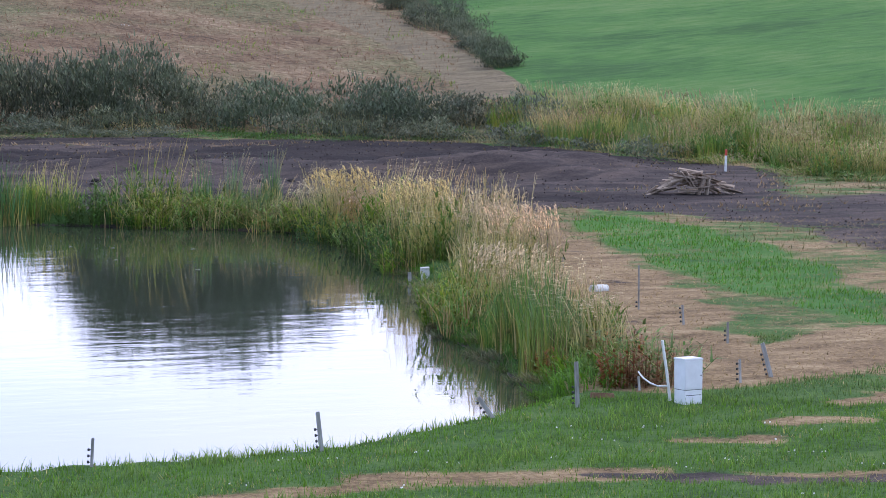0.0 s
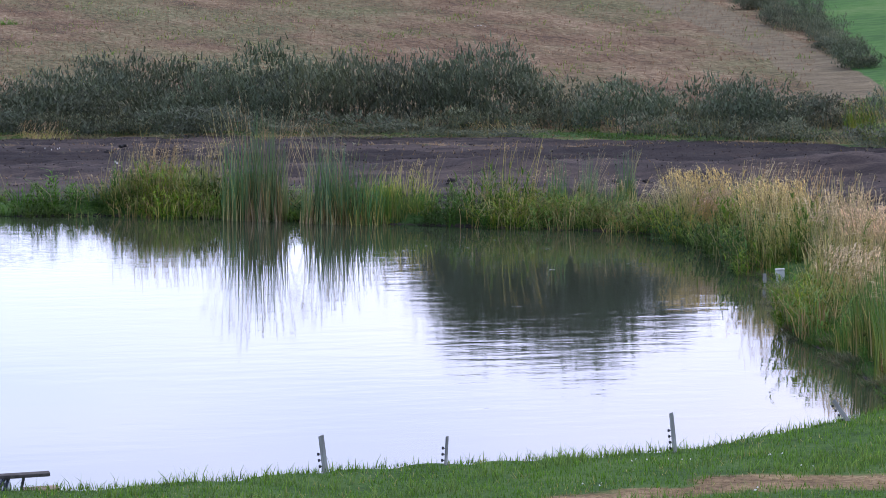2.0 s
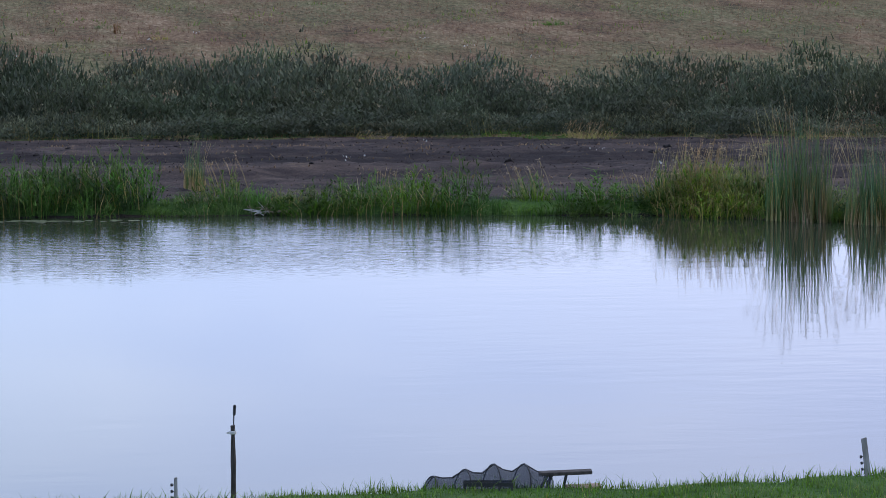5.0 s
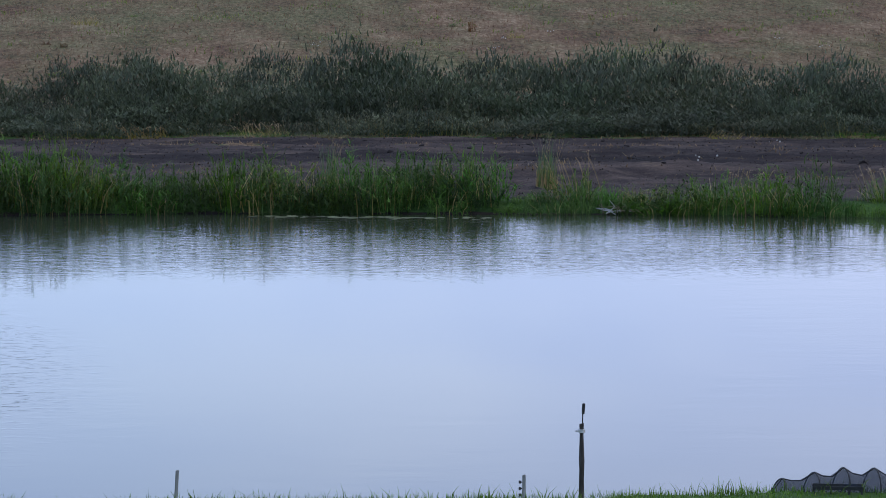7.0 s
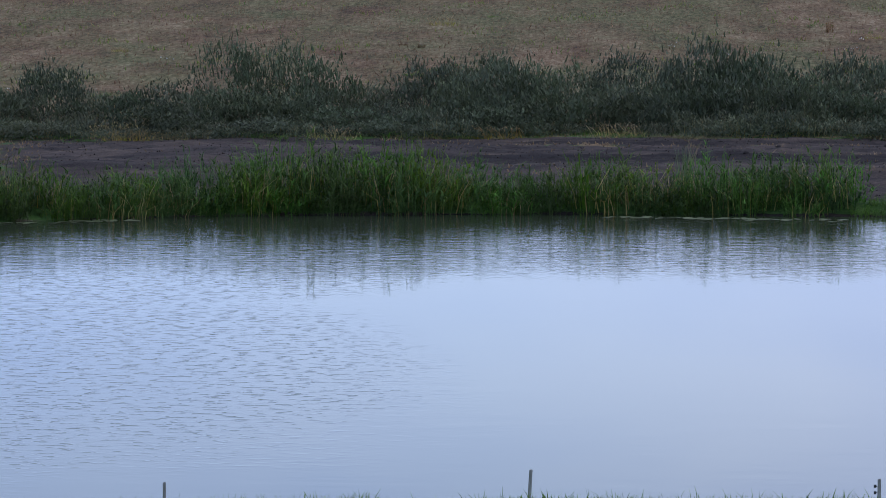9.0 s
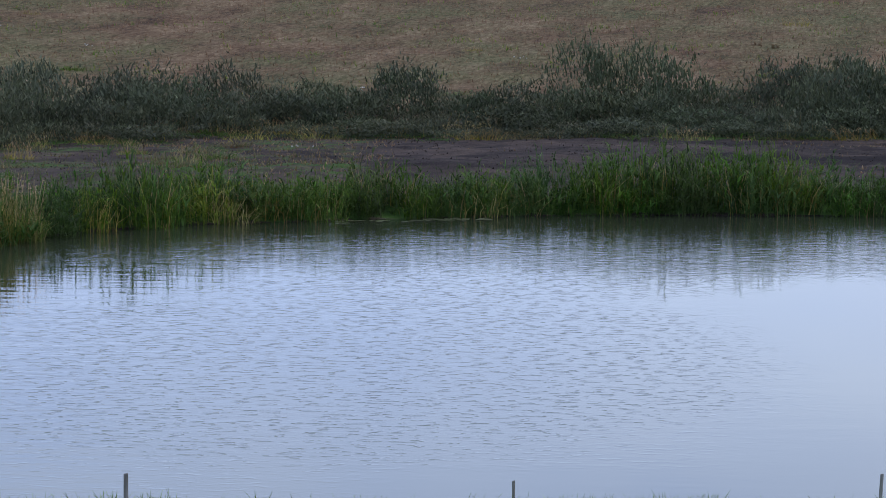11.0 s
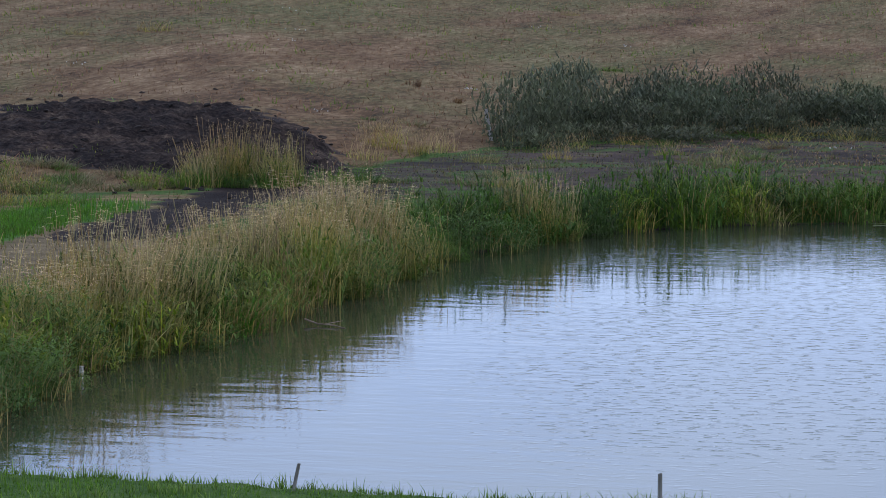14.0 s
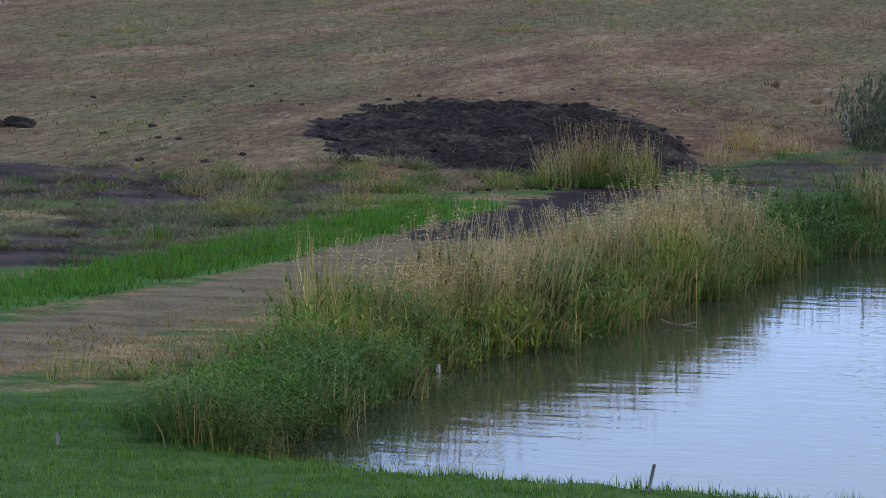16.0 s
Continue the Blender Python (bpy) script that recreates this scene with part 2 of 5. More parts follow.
FOLIAGE = foliage_material()
GROUND = ground_material()
WATER = water_material()
GREY_WOOD = plain("weathered_wood", (0.17, 0.155, 0.14), (0.44, 0.42, 0.39), 0.85, 30, 0, (1, 1, 0.12), 0.5)
DARK_WOOD = plain("dark_wood", (0.035, 0.028, 0.024), (0.10, 0.085, 0.075), 0.85, 30, 0, (1, 1, 0.12), 0.5)
BARK_BOARD = plain("rough_board", (0.15, 0.105, 0.075), (0.46, 0.35, 0.26), 0.85, 14, 0, (0.3, 2, 2), 0.5)
WHITE_PAINT = plain("white_enclosure_paint", (0.66, 0.65, 0.66), (0.80, 0.79, 0.80), 0.45, 5, 0, (1, 1, 1), 0.05)
WHITE_DIRTY = plain("weathered_white_plastic", (0.48, 0.47, 0.44), (0.72, 0.71, 0.68), 0.55, 7)
SEAM = plain("shadow_gap_rubber", (0.05, 0.05, 0.05), (0.10, 0.10, 0.10), 0.8, 9)
BLACK_PLASTIC = plain("black_plastic", (0.012, 0.012, 0.013), (0.035, 0.034, 0.034), 0.5, 20)
RED_PAINT = plain("red_marking_paint", (0.45, 0.05, 0.03), (0.62, 0.09, 0.05), 0.6, 12)
RUST = plain("rusty_brown", (0.12, 0.055, 0.035), (0.26, 0.13, 0.08), 0.85, 12)
CLOD = plain("black_earth_clod", (0.008, 0.007, 0.007), (0.040, 0.031, 0.028), 1.0, 9, 0, (1, 1, 1), 1.0, 0.05)


# ---------------------------------------------------------------- the lie of the land
# the pond's edge, anticlockwise from the near left corner
SHORE = [(-25.35, 49.34), (-22.04, 48.75), (-18.82, 48.36), (-15.89, 48.26), (-12.09, 48.46), (-6.34, 49.34), (-1.17, 50.11), (4.68, 50.41),
         (7.6, 50.8), (11.99, 50.6), (15.02, 51.09), (18.14, 51.58), (20.57, 51.97), (23.59, 53.62), (24.76, 54.4), (27.0, 56.4),
         (28.7, 61.9), (29.7, 66.0), (30.7, 70.0), (32.5, 75.0), (34.8, 80.6), (36.5, 86.6), (37.8, 92.5), (38.2, 97.0),
         (37.6, 98.9), (35.1, 101.0), (29.7, 105.8), (24.6, 110.3), (13.6, 113.0), (-1.3, 114.0), (-13.0, 112.6), (-19.0, 109.6),
         (-24.8, 105.9), (-27.4, 101.8), (-28.2, 97.0), (-29.2, 91.9), (-29.4, 88.0), (-28.5, 83.6), (-27.4, 70.6), (-28.0, 63.6),
         (-27.1, 58.0), (-26.5, 54.3)]


def shape_distance(x, y, outline):
    """Distance to a closed outline, negative inside."""
    p = np.array(outline, float)
    q = np.roll(p, -1, 0)
    best = np.full(x.shape, 1e18)
    odd = np.zeros(x.shape, bool)
    for (ax, ay), (bx, by) in zip(p, q):
        dx, dy = bx - ax, by - ay
        k = np.clip(((x - ax) * dx + (y - ay) * dy) / (dx * dx + dy * dy), 0, 1)
        best = np.minimum(best, (x - ax - k * dx) ** 2 + (y - ay - k * dy) ** 2)
        odd ^= ((ay > y) != (by > y)) & (x < dx * (y - ay) / (by - ay + 1e-12) + ax)
    return np.where(odd, -1, 1) * np.sqrt(best)


def line_distance(x, y, points):
    best = np.full(x.shape, 1e18)
    for (ax, ay), (bx, by) in zip(points, points[1:]):
        dx, dy = bx - ax, by - ay
        k = np.clip(((x - ax) * dx + (y - ay) * dy) / (dx * dx + dy * dy), 0, 1)
        best = np.minimum(best, (x - ax - k * dx) ** 2 + (y - ay - k * dy) ** 2)
    return np.sqrt(best)


def step(lo, hi, v):
    k = np.clip((v - lo) / (hi - lo), 0, 1)
    return k * k * (3 - 2 * k)


def foot_of_slope(az):
    """How far off the fields begin to rise, by the heading."""
    return np.interp(az, [-60, -26, -21, -17, -13, 0, 12, 20, 24, 27, 31, 60], [112, 114, 120, 148, 160, 163, 163, 161, 157, 146, 126, 120])


HEAP = (-52.6, 126.5)


def wobble(x, y, s, seed):
    """Cheap smooth unevenness."""
    return (np.sin(x * s + seed) * np.cos(y * s * 1.3 - seed * 2) + 0.6 * np.sin((x * 0.8 - y * 1.1) * s * 2.1 + seed * 3)
            + 0.4 * np.cos((x * 1.3 + y * 0.7) * s * 4.3 + seed * 5)) / 2


def land(x, y):
    """Height of the ground."""
    x, y = np.asarray(x, float), np.asarray(y, float)
    d = np.hypot(x, y)
    az = np.degrees(np.arctan2(x, y))
    s = shape_distance(x, y, SHORE)
    z = 0.35 + 0.05 * wobble(x, y, 0.5, 1.0)
    z = z - 0.10 * step(62, 54, d)
    rise = np.clip(d - foot_of_slope(az), 0, 380)
    rise = np.where(y > 20, rise, 0)
    z = z + 0.06 * rise * np.clip(rise / 12, 0, 1) + 0.08 * wobble(x, y, 0.33, 4.0) * step(100, 140, d)
    z = z + 0.128 * np.clip(44 - d, 0, 44)
    # turned earth behind the far reeds: two low ridges
    ridge = step(3.5, 8, s) * step(0, 6, foot_of_slope(az) - d) * step(-17, -14, az) * step(90, 100, d)
    ridge = ridge * (1 - step(26, 28, az))
    z = z + ridge * ((0.36 + 0.26 * step(16, 20, az)) * (1 + 0.5 * wobble(x, y, 0.21, 5.0)) * np.exp(-((d - 131 - 3.0 * wobble(x, y, 0.15, 1.0)) / 3) ** 2)
                     + 0.08 * (1 + 0.9 * wobble(x, y, 0.33, 8.0)) * np.exp(-((d - 148 - 3.5 * wobble(x, y, 0.12, 3.0)) / 2.2) ** 2) + 0.11 * wobble(x, y, 1.3, 2.0) + 0.05 * wobble(x, y, 2.9, 6.0))
    # pond
    return np.where(s < 0.9, -1.0 + (z + 1.0) * np.where(s < 0, 0.74 * step(-2.2, 0.0, s), 0.74 + 0.26 * step(0.0, 0.75, s)), z)


def heap_radius(x, y):
    """0 in the middle of the spoil heap, 1 at its ragged rim."""
    hx, hy = x - HEAP[0], y - HEAP[1]
    run = hy * 0.92 - hx * 0.40
    r = np.hypot((hx * 0.92 + hy * 0.40) / 7.4, run / np.where(run < 0, 10.0, 14.5))
    return r + 0.17 * wobble(x, y, 0.42, 1.0) + 0.12 * wobble(x, y, 1.3, 4.0) + 0.07 * wobble(x, y, 3.7, 2.0)


def heap_lift(x, y):
    """Height of the tipped earth over the ground: ridges of dumped loads, highest at the back, and clods."""
    r = heap_radius(x, y)
    loads = 0.15 + 0.30 * np.abs(wobble(x, y, 0.62, 7.0)) + 0.16 * wobble(x, y, 1.15, 2.0)
    lumps = 0.10 * np.abs(wobble(x, y, 2.6, 3.0)) + 0.085 * wobble(x, y, 5.3, 9.0) + 0.05 * wobble(x, y, 9.7, 5.0)
    back = 0.7 + 0.5 * step(-6, 9, y - HEAP[1])
    return (loads * back + lumps) * step(1.05, 0.72, r) + 0.05 * step(1.08, 1.0, r) - 0.06


def land_at(x, y):
    return float(land(np.array([x]), np.array([y]))[0])


def zones(x, y):
    """Cover of the ground: soil, straw, crop; stubble field, track, freshly dug moist earth with painted ridge shade.
    """
    d = np.hypot(x, y)
    az = np.degrees(np.arctan2(x, y))
    s = shape_distance(x, y, SHORE)
    foot = foot_of_slope(az)
    soil = step(1.2, 2.6, s) * step(98, 101, y) * step(0.0, 3.0, foot - d + 1.6 * wobble(x, y, 0.5, 6.0)) * step(-13, -8, az) * (1 - step(28, 31, az))
    soil = np.maximum(soil, 0.55 * step(1.2, 2.6, s) * step(100, 104, y) * step(0, 3, foot - d) * step(-22, -17, az) * (1 - step(-12, -7, az)))
    r = heap_radius(x, y)
    soil = np.maximum(soil, step(1.16, 1.0, r))
    soil = np.maximum(soil, 0.9 * step(3.0, 0.8, line_distance(x, y, [(-39.5, 92), (-41.0, 101), (-42.5, 110), (-44.5, 124)]) + 0.9 * wobble(x, y, 0.8, 2.0)))
    soil = np.maximum(soil, 0.80 * step(7.5, 1.0, line_distance(x, y, [(-48, 80), (-50, 92), (-54, 106), (-64, 105)]) + 1.8 * wobble(x, y, 0.35, 3.0) + 1.2 * wobble(x, y, 0.9, 1.0)))
    soil = np.maximum(soil, step(0.5, -0.4, s))
    soil = np.maximum(soil, 0.85 * step(0.75, 0.2, line_distance(x, y, [(23.3, 46.5), (25.6, 45.2), (28.0, 44.3)]) + 0.2 * wobble(x, y, 1.9, 3.0)))
    soil = np.maximum(soil, 0.70 * step(1.0, -2.5, shape_distance(x, y, [(47, 101), (64, 106), (64, 84), (52, 66), (47.5, 80), (50, 93)]) + wobble(x, y, 0.7, 3.0)))
    straw = (0.84 + 0.42 * wobble(x, y, 0.75, 3.0)) * step(0.6, 1.6, s) * step(3.5, 1.0, line_distance(x, y, [(31.5, 60.5), (36, 71), (39, 81), (42, 92), (46, 101)]))
    straw = np.maximum(straw, step(2.6, 1.2, line_distance(x, y, [(29.4, 56.6), (32.5, 57.8), (38, 62)])))
    for ax, ay, bx, by, w in ((17.0, 46.4, 19.6, 46.8, 0.5), (19.8, 47.2, 23.4, 46.7, 0.85), (26.2, 49.4, 27.5, 49.0, 0.4), (31, 52.4, 33, 53, 0.5), (25.6, 45.4, 27.6, 45.0, 0.6), (28.6, 50.6, 29.8, 50.4, 0.5)):
        straw = np.maximum(straw, 0.74 * step(w * 2.0, 0.2, line_distance(x, y, [(ax, ay), (bx, by)]) + 0.25 * wobble(x, y, 2.2, ax)))
    rough = step(60, 64, d) * step(1.0, 2.2, s) * step(-4, 0, foot - d)
    straw = np.maximum(straw, 0.50 * rough)
    soil = np.maximum(soil, 0.56 * rough * step(18, -6, az) * step(-27, -18, az))
    strip = step(3.2, 1.0, line_distance(x, y, [(31.5, 60.5), (36, 71), (39, 81), (42, 92), (46, 101)]))
    soil = np.maximum(soil, 0.58 * strip * step(0.15, 0.75, wobble(x, y, 0.85, 7.0)))
    right = step(24.55, 24.85, az + (d - 185) * 0.018)
    field = step(-3, 3, d - foot - 3)
    crop = field * right
    field = field * (1 - right)
    crop = np.maximum(crop, (0.72 + 0.4 * wobble(x, y, 0.55, 2.5)) * step(0.8, -0.8, shape_distance(x, y, [(49, 99.5), (48.6, 91), (46.3, 81), (41.5, 68), (38.5, 63.5), (38.3, 68), (40.6, 79), (45.0, 93)])))
    crop = np.maximum(crop, step(2.6, 1.2, line_distance(x, y, [(-42.5, 62), (-42.0, 70), (-42.5, 82), (-45.0, 103)])))
    lane = az + (d - 185) * 0.041
    track = step(172, 180, d) * step(23.75, 24.0, lane) * (1 - step(24.85, 25.1, lane))
    track = np.maximum(track, 0.92 * step(3.0, 1.2, line_distance(x, y, [(-36.5, 58), (-36.8, 67), (-37.9, 79), (-40.5, 95)])))
    # bands in the turned earth: wet black strips that also paint shade beside the ridge face, and crusts with dry straw
    # between them
    band = d + 2.2 * wobble(x * 0.25, y, 0.42, 2.0) + 1.0 * wobble(x, y, 0.9, 6.0)
    worked = step(-9, -2, az) * (1 - step(29, 31, az)) * step(100, 106, y)
    crust = np.zeros(x.shape)
    for mid, half, gain, a0, a1 in ((153.0, 1.5, 0.95, -12, 25), (159.5, 1.2, 0.6, -12, 14), (128.5, 1.6, 0.75, -12, 16), (120.0, 1.3, 1.0, 21, 30), (146.0, 0.8, 0.6, 0, 22)):
        crust = np.maximum(crust, gain * np.exp(-((band - mid) / half) ** 2) * step(a0, a0 + 3, az) * (1 - step(a1 - 3, a1, az)))
    crust = crust * worked * (0.75 + 0.5 * wobble(x, y, 0.31, 4.4))
    straw = np.maximum(straw, 0.8 * crust)
    soil = soil * (1 - 0.62 * np.clip(crust, 0, 1))
    fresh_and_shade = step(1.12, 0.98, r)
    for mid, half, gain in ((142.5, 4.5, 1.0), (115.5, 3.0, 0.9), (156.5, 2.0, 0.7), (150.0, 8.0, 1.0)):
        fresh_and_shade = np.maximum(fresh_and_shade, gain * (step(18, 21, az) if mid == 150.0 else 1) * worked * np.exp(-((band - mid) / half) ** 4))
    fresh_and_shade = np.maximum(fresh_and_shade, step(2.6, 0.8, line_distance(x, y, [(-39.5, 92), (-41.0, 101), (-42.5, 110), (-44.5, 124)])))
    fresh_and_shade = np.maximum(fresh_and_shade, 0.9 * step(-0.3, 0.5, wobble(x, y, 0.5, 8.0)) * step(7, 3, line_distance(x, y, [(-48, 80), (-50, 92), (-54, 106), (-64, 105)])))
    return soil, straw, crop, field, track, fresh_and_shade


def mesh_object(name, verts, faces, material, parent=None, smooth=False):
    me = bpy.data.meshes.new(name)
    me.from_pydata(verts, [], faces)
    me.materials.append(material)
    if smooth:
        me.shade_smooth()
    ob = new(name, me)
    if parent is not None:
        ob.parent = parent
    return ob


def set_colour(me, name, rgb):
    a = me.attributes.new(name, "FLOAT_COLOR", "POINT")
    a.data.foreach_set("color", np.c_[rgb, np.ones(len(rgb))].astype(np.float32).ravel())


def fast_mesh(name, verts, quads, material, rgb=None, smooth=False):
    """A mesh from arrays of corners and of four-cornered faces."""
    me = bpy.data.meshes.new(name)
    me.vertices.add(len(verts))
    me.vertices.foreach_set("co", np.asarray(verts, np.float32).ravel())
    k = quads.shape[1]
    me.loops.add(quads.size)
    me.loops.foreach_set("vertex_index", quads.astype(np.int32).ravel())
    me.polygons.add(len(quads))
    me.polygons.foreach_set("loop_start", np.arange(0, quads.size, k, dtype=np.int32))
    me.update(calc_edges=True)
    if rgb is not None:
        set_colour(me, "tint", rgb)
    me.materials.append(material)
    if smooth:
        me.shade_smooth()
    return me


def build_ground():
    az = np.concatenate([np.arange(-180, -36, 6.0), np.arange(-36, 36.001, 0.18), np.arange(42, 180, 6.0)])
    d = np.concatenate([[0.002, 3, 6], np.arange(10, 42, 4.0), np.arange(42, 118, 0.55), np.arange(118, 178, 0.8), np.arange(178, 275, 1.6),
                        280 * 1.12 ** np.arange(0, 26)])
    A, D = np.meshgrid(np.radians(az), d)
    x, y = (D * np.sin(A)).ravel() + 0.4, (D * np.cos(A)).ravel() - 0.7
    z = land(x, y)
    na, nd = len(az), len(d)
    i = np.arange(na * (nd - 1)).reshape(nd - 1, na)
    j = np.roll(i, -1, 1)
    quads = np.stack([i, i + na, j + na, j], -1).reshape(-1, 4)[:, ::-1]
    me = fast_mesh("ground", np.c_[x, y, z], quads, GROUND, smooth=True)
    so, st, cr, fi, tr, fr = zones(x, y)
    set_colour(me, "zone_a", np.c_[so, st, cr])
    set_colour(me, "zone_b", np.c_[fi, tr, fr])
    tagged(new("ground", me), "gently rising grassland with turned black earth round a pond", "ground", kind="structure")


build_ground()

w = bmesh.new()
bmesh.ops.create_grid(w, x_segments=1, y_segments=1, size=0.5)
bmesh.ops.transform(w, matrix=pose(5, 82, 0) @ Matrix.Diagonal((74, 72, 1, 1)), verts=w.verts)
wm = bpy.data.meshes.new("water")
w.to_mesh(wm)
wm.materials.append(WATER)
tagged(new("water", wm), "dark still pond water mirroring a pale overcast sky", "water", kind="structure")


def earth_material():
    """Freshly tipped black earth with drier, browner crumbs and crusts."""
    m, n, l, b = shader("tipped_black_earth")
    tc = n.new("ShaderNodeTexCoord")
    pos = tc.outputs["Object"]
    crumb = noise_node(n, l, 4.5, 6, 0.75, pos)
    dry = noise_node(n, l, 0.45, 4, 0.6, pos)
    c = ramp_node(n, l, crumb, (0.36, (0.006, 0.005, 0.006)), (0.50, (0.022, 0.017, 0.017)), (0.66, (0.060, 0.046, 0.042)))
    d = ramp_node(n, l, crumb, (0.36, (0.026, 0.019, 0.017)), (0.52, (0.082, 0.060, 0.050)), (0.66, (0.190, 0.148, 0.110)))
    l.new(mix_node(n, l, ramp_node(n, l, dry, (0.48, (0, 0, 0)), (0.66, (0.8, 0.8, 0.8))), c, d), b.inputs["Base Color"])
    b.inputs["Roughness"].default_value, b.inputs["Specular IOR Level"].default_value = 0.97, 0.1
    bump_node(n, l, b, crumb, 1.0, 0.10)
    return m


def build_heap():
    u, v = np.meshgrid(np.linspace(-9.2, 9.2, 110), np.linspace(-18, 18, 150))
    x, y = (HEAP[0] + u * 0.92 - v * 0.40).ravel(), (HEAP[1] + u * 0.40 + v * 0.92).ravel()
    z = land(x, y) + heap_lift(x, y)
    i = np.arange(149 * 110).reshape(149, 110)[:, :-1]
    quads = np.stack([i, i + 1, i + 111, i + 110], -1).reshape(-1, 4)
    inside = heap_radius(x, y) < 1.12
    quads = quads[inside[quads].all(1)]
    tagged(new("earth_mound", fast_mesh("earth_mound", np.c_[x, y, z], quads, earth_material())), "low heap of freshly tipped lumpy black earth", "earth heap")


build_heap()

# ---------------------------------------------------------------- plants
rng = np.random.default_rng(7)


def blades(base, height, width, lean, turn, arch, low, high, segs=3, facing=None, taper=1.0):
    """Corners, faces and tints of many grass blades: foot, height, width, how far the tip leans over, which way, how much it
    arches, and the tint at foot and tip."""
    n = len(height)
    t = np.linspace(0, 1, segs + 1)
    side = turn + np.pi / 2 if facing is None else facing
    cs, sn = np.cos(turn)[:, None], np.sin(turn)[:, None]
    out = lean[:, None] * t ** (1 + arch[:, None])
    up = height[:, None] * (t - 0.35 * np.clip(arch - 1, 0, 2)[:, None] * np.clip(lean / np.maximum(height, 1e-3), 0, 1)[:, None] * t ** 3)
    c = np.stack([base[:, 0, None] + cs * out, base[:, 1, None] + sn * out, base[:, 2, None] + up], -1)
    wd = width[:, None] * (1 - taper * 0.92 * t ** 1.6) * 0.5
    off = np.stack([np.cos(side)[:, None] * wd, np.sin(side)[:, None] * wd, 0 * wd], -1)
    v = np.stack([c - off, c + off], 2).reshape(-1, 3)
    k = np.arange(segs) * 2
    q = np.stack([k, k + 1, k + 3, k + 2], -1)
    faces = (np.arange(n)[:, None, None] * (2 * (segs + 1)) + q[None]).reshape(-1, 4)
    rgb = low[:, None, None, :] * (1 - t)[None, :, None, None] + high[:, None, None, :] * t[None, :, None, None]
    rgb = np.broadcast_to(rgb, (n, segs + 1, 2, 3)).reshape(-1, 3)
    return v, faces, rgb


def join(sets):
    v, f, c, k = [], [], [], 0
    for a, b, d in sets:
        v.append(a), f.append(b + k), c.append(d)
        k += len(a)
    return np.concatenate(v), np.concatenate(f), np.concatenate(c)


def tints(n, a, b, spread=0.25):
    """n tints between two, uneven in brightness."""
    k = rng.random((n, 1))
    return (np.array(a) * (1 - k) + np.array(b) * k) * (1 + spread * rng.standard_normal((n, 1))).clip(0.4, 1.7)


def feet(n, r):
    a, d = rng.random(n) * 2 * np.pi, r * np.sqrt(rng.random(n))
    return np.c_[d * np.cos(a), d * np.sin(a), -0.12 + 0 * a], a


# G_DARK is lifted a little: haze put into the leaf colour
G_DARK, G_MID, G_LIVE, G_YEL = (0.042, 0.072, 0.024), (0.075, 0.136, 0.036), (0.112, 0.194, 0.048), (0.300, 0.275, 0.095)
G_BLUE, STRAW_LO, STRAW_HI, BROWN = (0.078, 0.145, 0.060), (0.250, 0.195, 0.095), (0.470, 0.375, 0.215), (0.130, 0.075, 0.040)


def leaves(n, r, h, w, lean, arch, low, high, segs=3, rise=0.25):
    p, a = feet(n, r)
    hh = h * (1 - rise * rng.random(n)) * (1 - 0.35 * (np.hypot(p[:, 0], p[:, 1]) / r) ** 2)
    tn = a + rng.normal(0, 0.9, n)
    return blades(p, hh, w * (0.6 + 0.8 * rng.random(n)), lean * hh * rng.random(n), tn, arch * (0.5 + rng.random(n)),
                  tints(n, *low), tints(n, *high), segs, facing=rng.random(n) * np.pi)


def grassy(n, r, h, leaf, wide, low, high, per=7, lean=0.7, dome=0.62, up=0.75, even=0.55, segs=2, stout=0.016):
    """Leafy grass stems: each carries long narrow leaves that arch away from it."""
    p, a = feet(n, r)
    hh = h * (even + (1.05 - even) * rng.random(n)) * (1 - dome * (np.hypot(p[:, 0], p[:, 1]) / r) ** 2)
    tn = a + rng.normal(0, 0.6, n)
    ln = hh * lean * (0.3 + 0.9 * np.hypot(p[:, 0], p[:, 1]) / r) * rng.random(n)
    stems = blades(p, hh, np.full(n, stout), ln, tn, np.full(n, 0.7), tints(n, *low), tints(n, *high), segs, facing=rng.random(n) * np.pi, taper=0.5)
    m = n * per
    k = np.repeat(np.arange(n), per)
    t = 0.08 + 0.88 * rng.random(m)
    q = p[k] + np.c_[np.cos(tn[k]) * ln[k] * t ** 1.7, np.sin(tn[k]) * ln[k] * t ** 1.7, hh[k] * t]
    s = leaf * (0.55 + 0.7 * rng.random(m))
    t2 = rng.random(m) * 2 * np.pi
    fol = blades(q, s * (up * rng.random(m) - 0.05), wide * (0.7 + 0.6 * rng.random(m)), s * (0.55 + 0.45 * rng.random(m)), t2, 1.0 + 1.2 * rng.random(m),
                 tints(m, *low), tints(m, *high), segs, facing=t2 + np.pi / 2 + rng.normal(0, 0.5, m), taper=0.9)
    return [stems, fol]


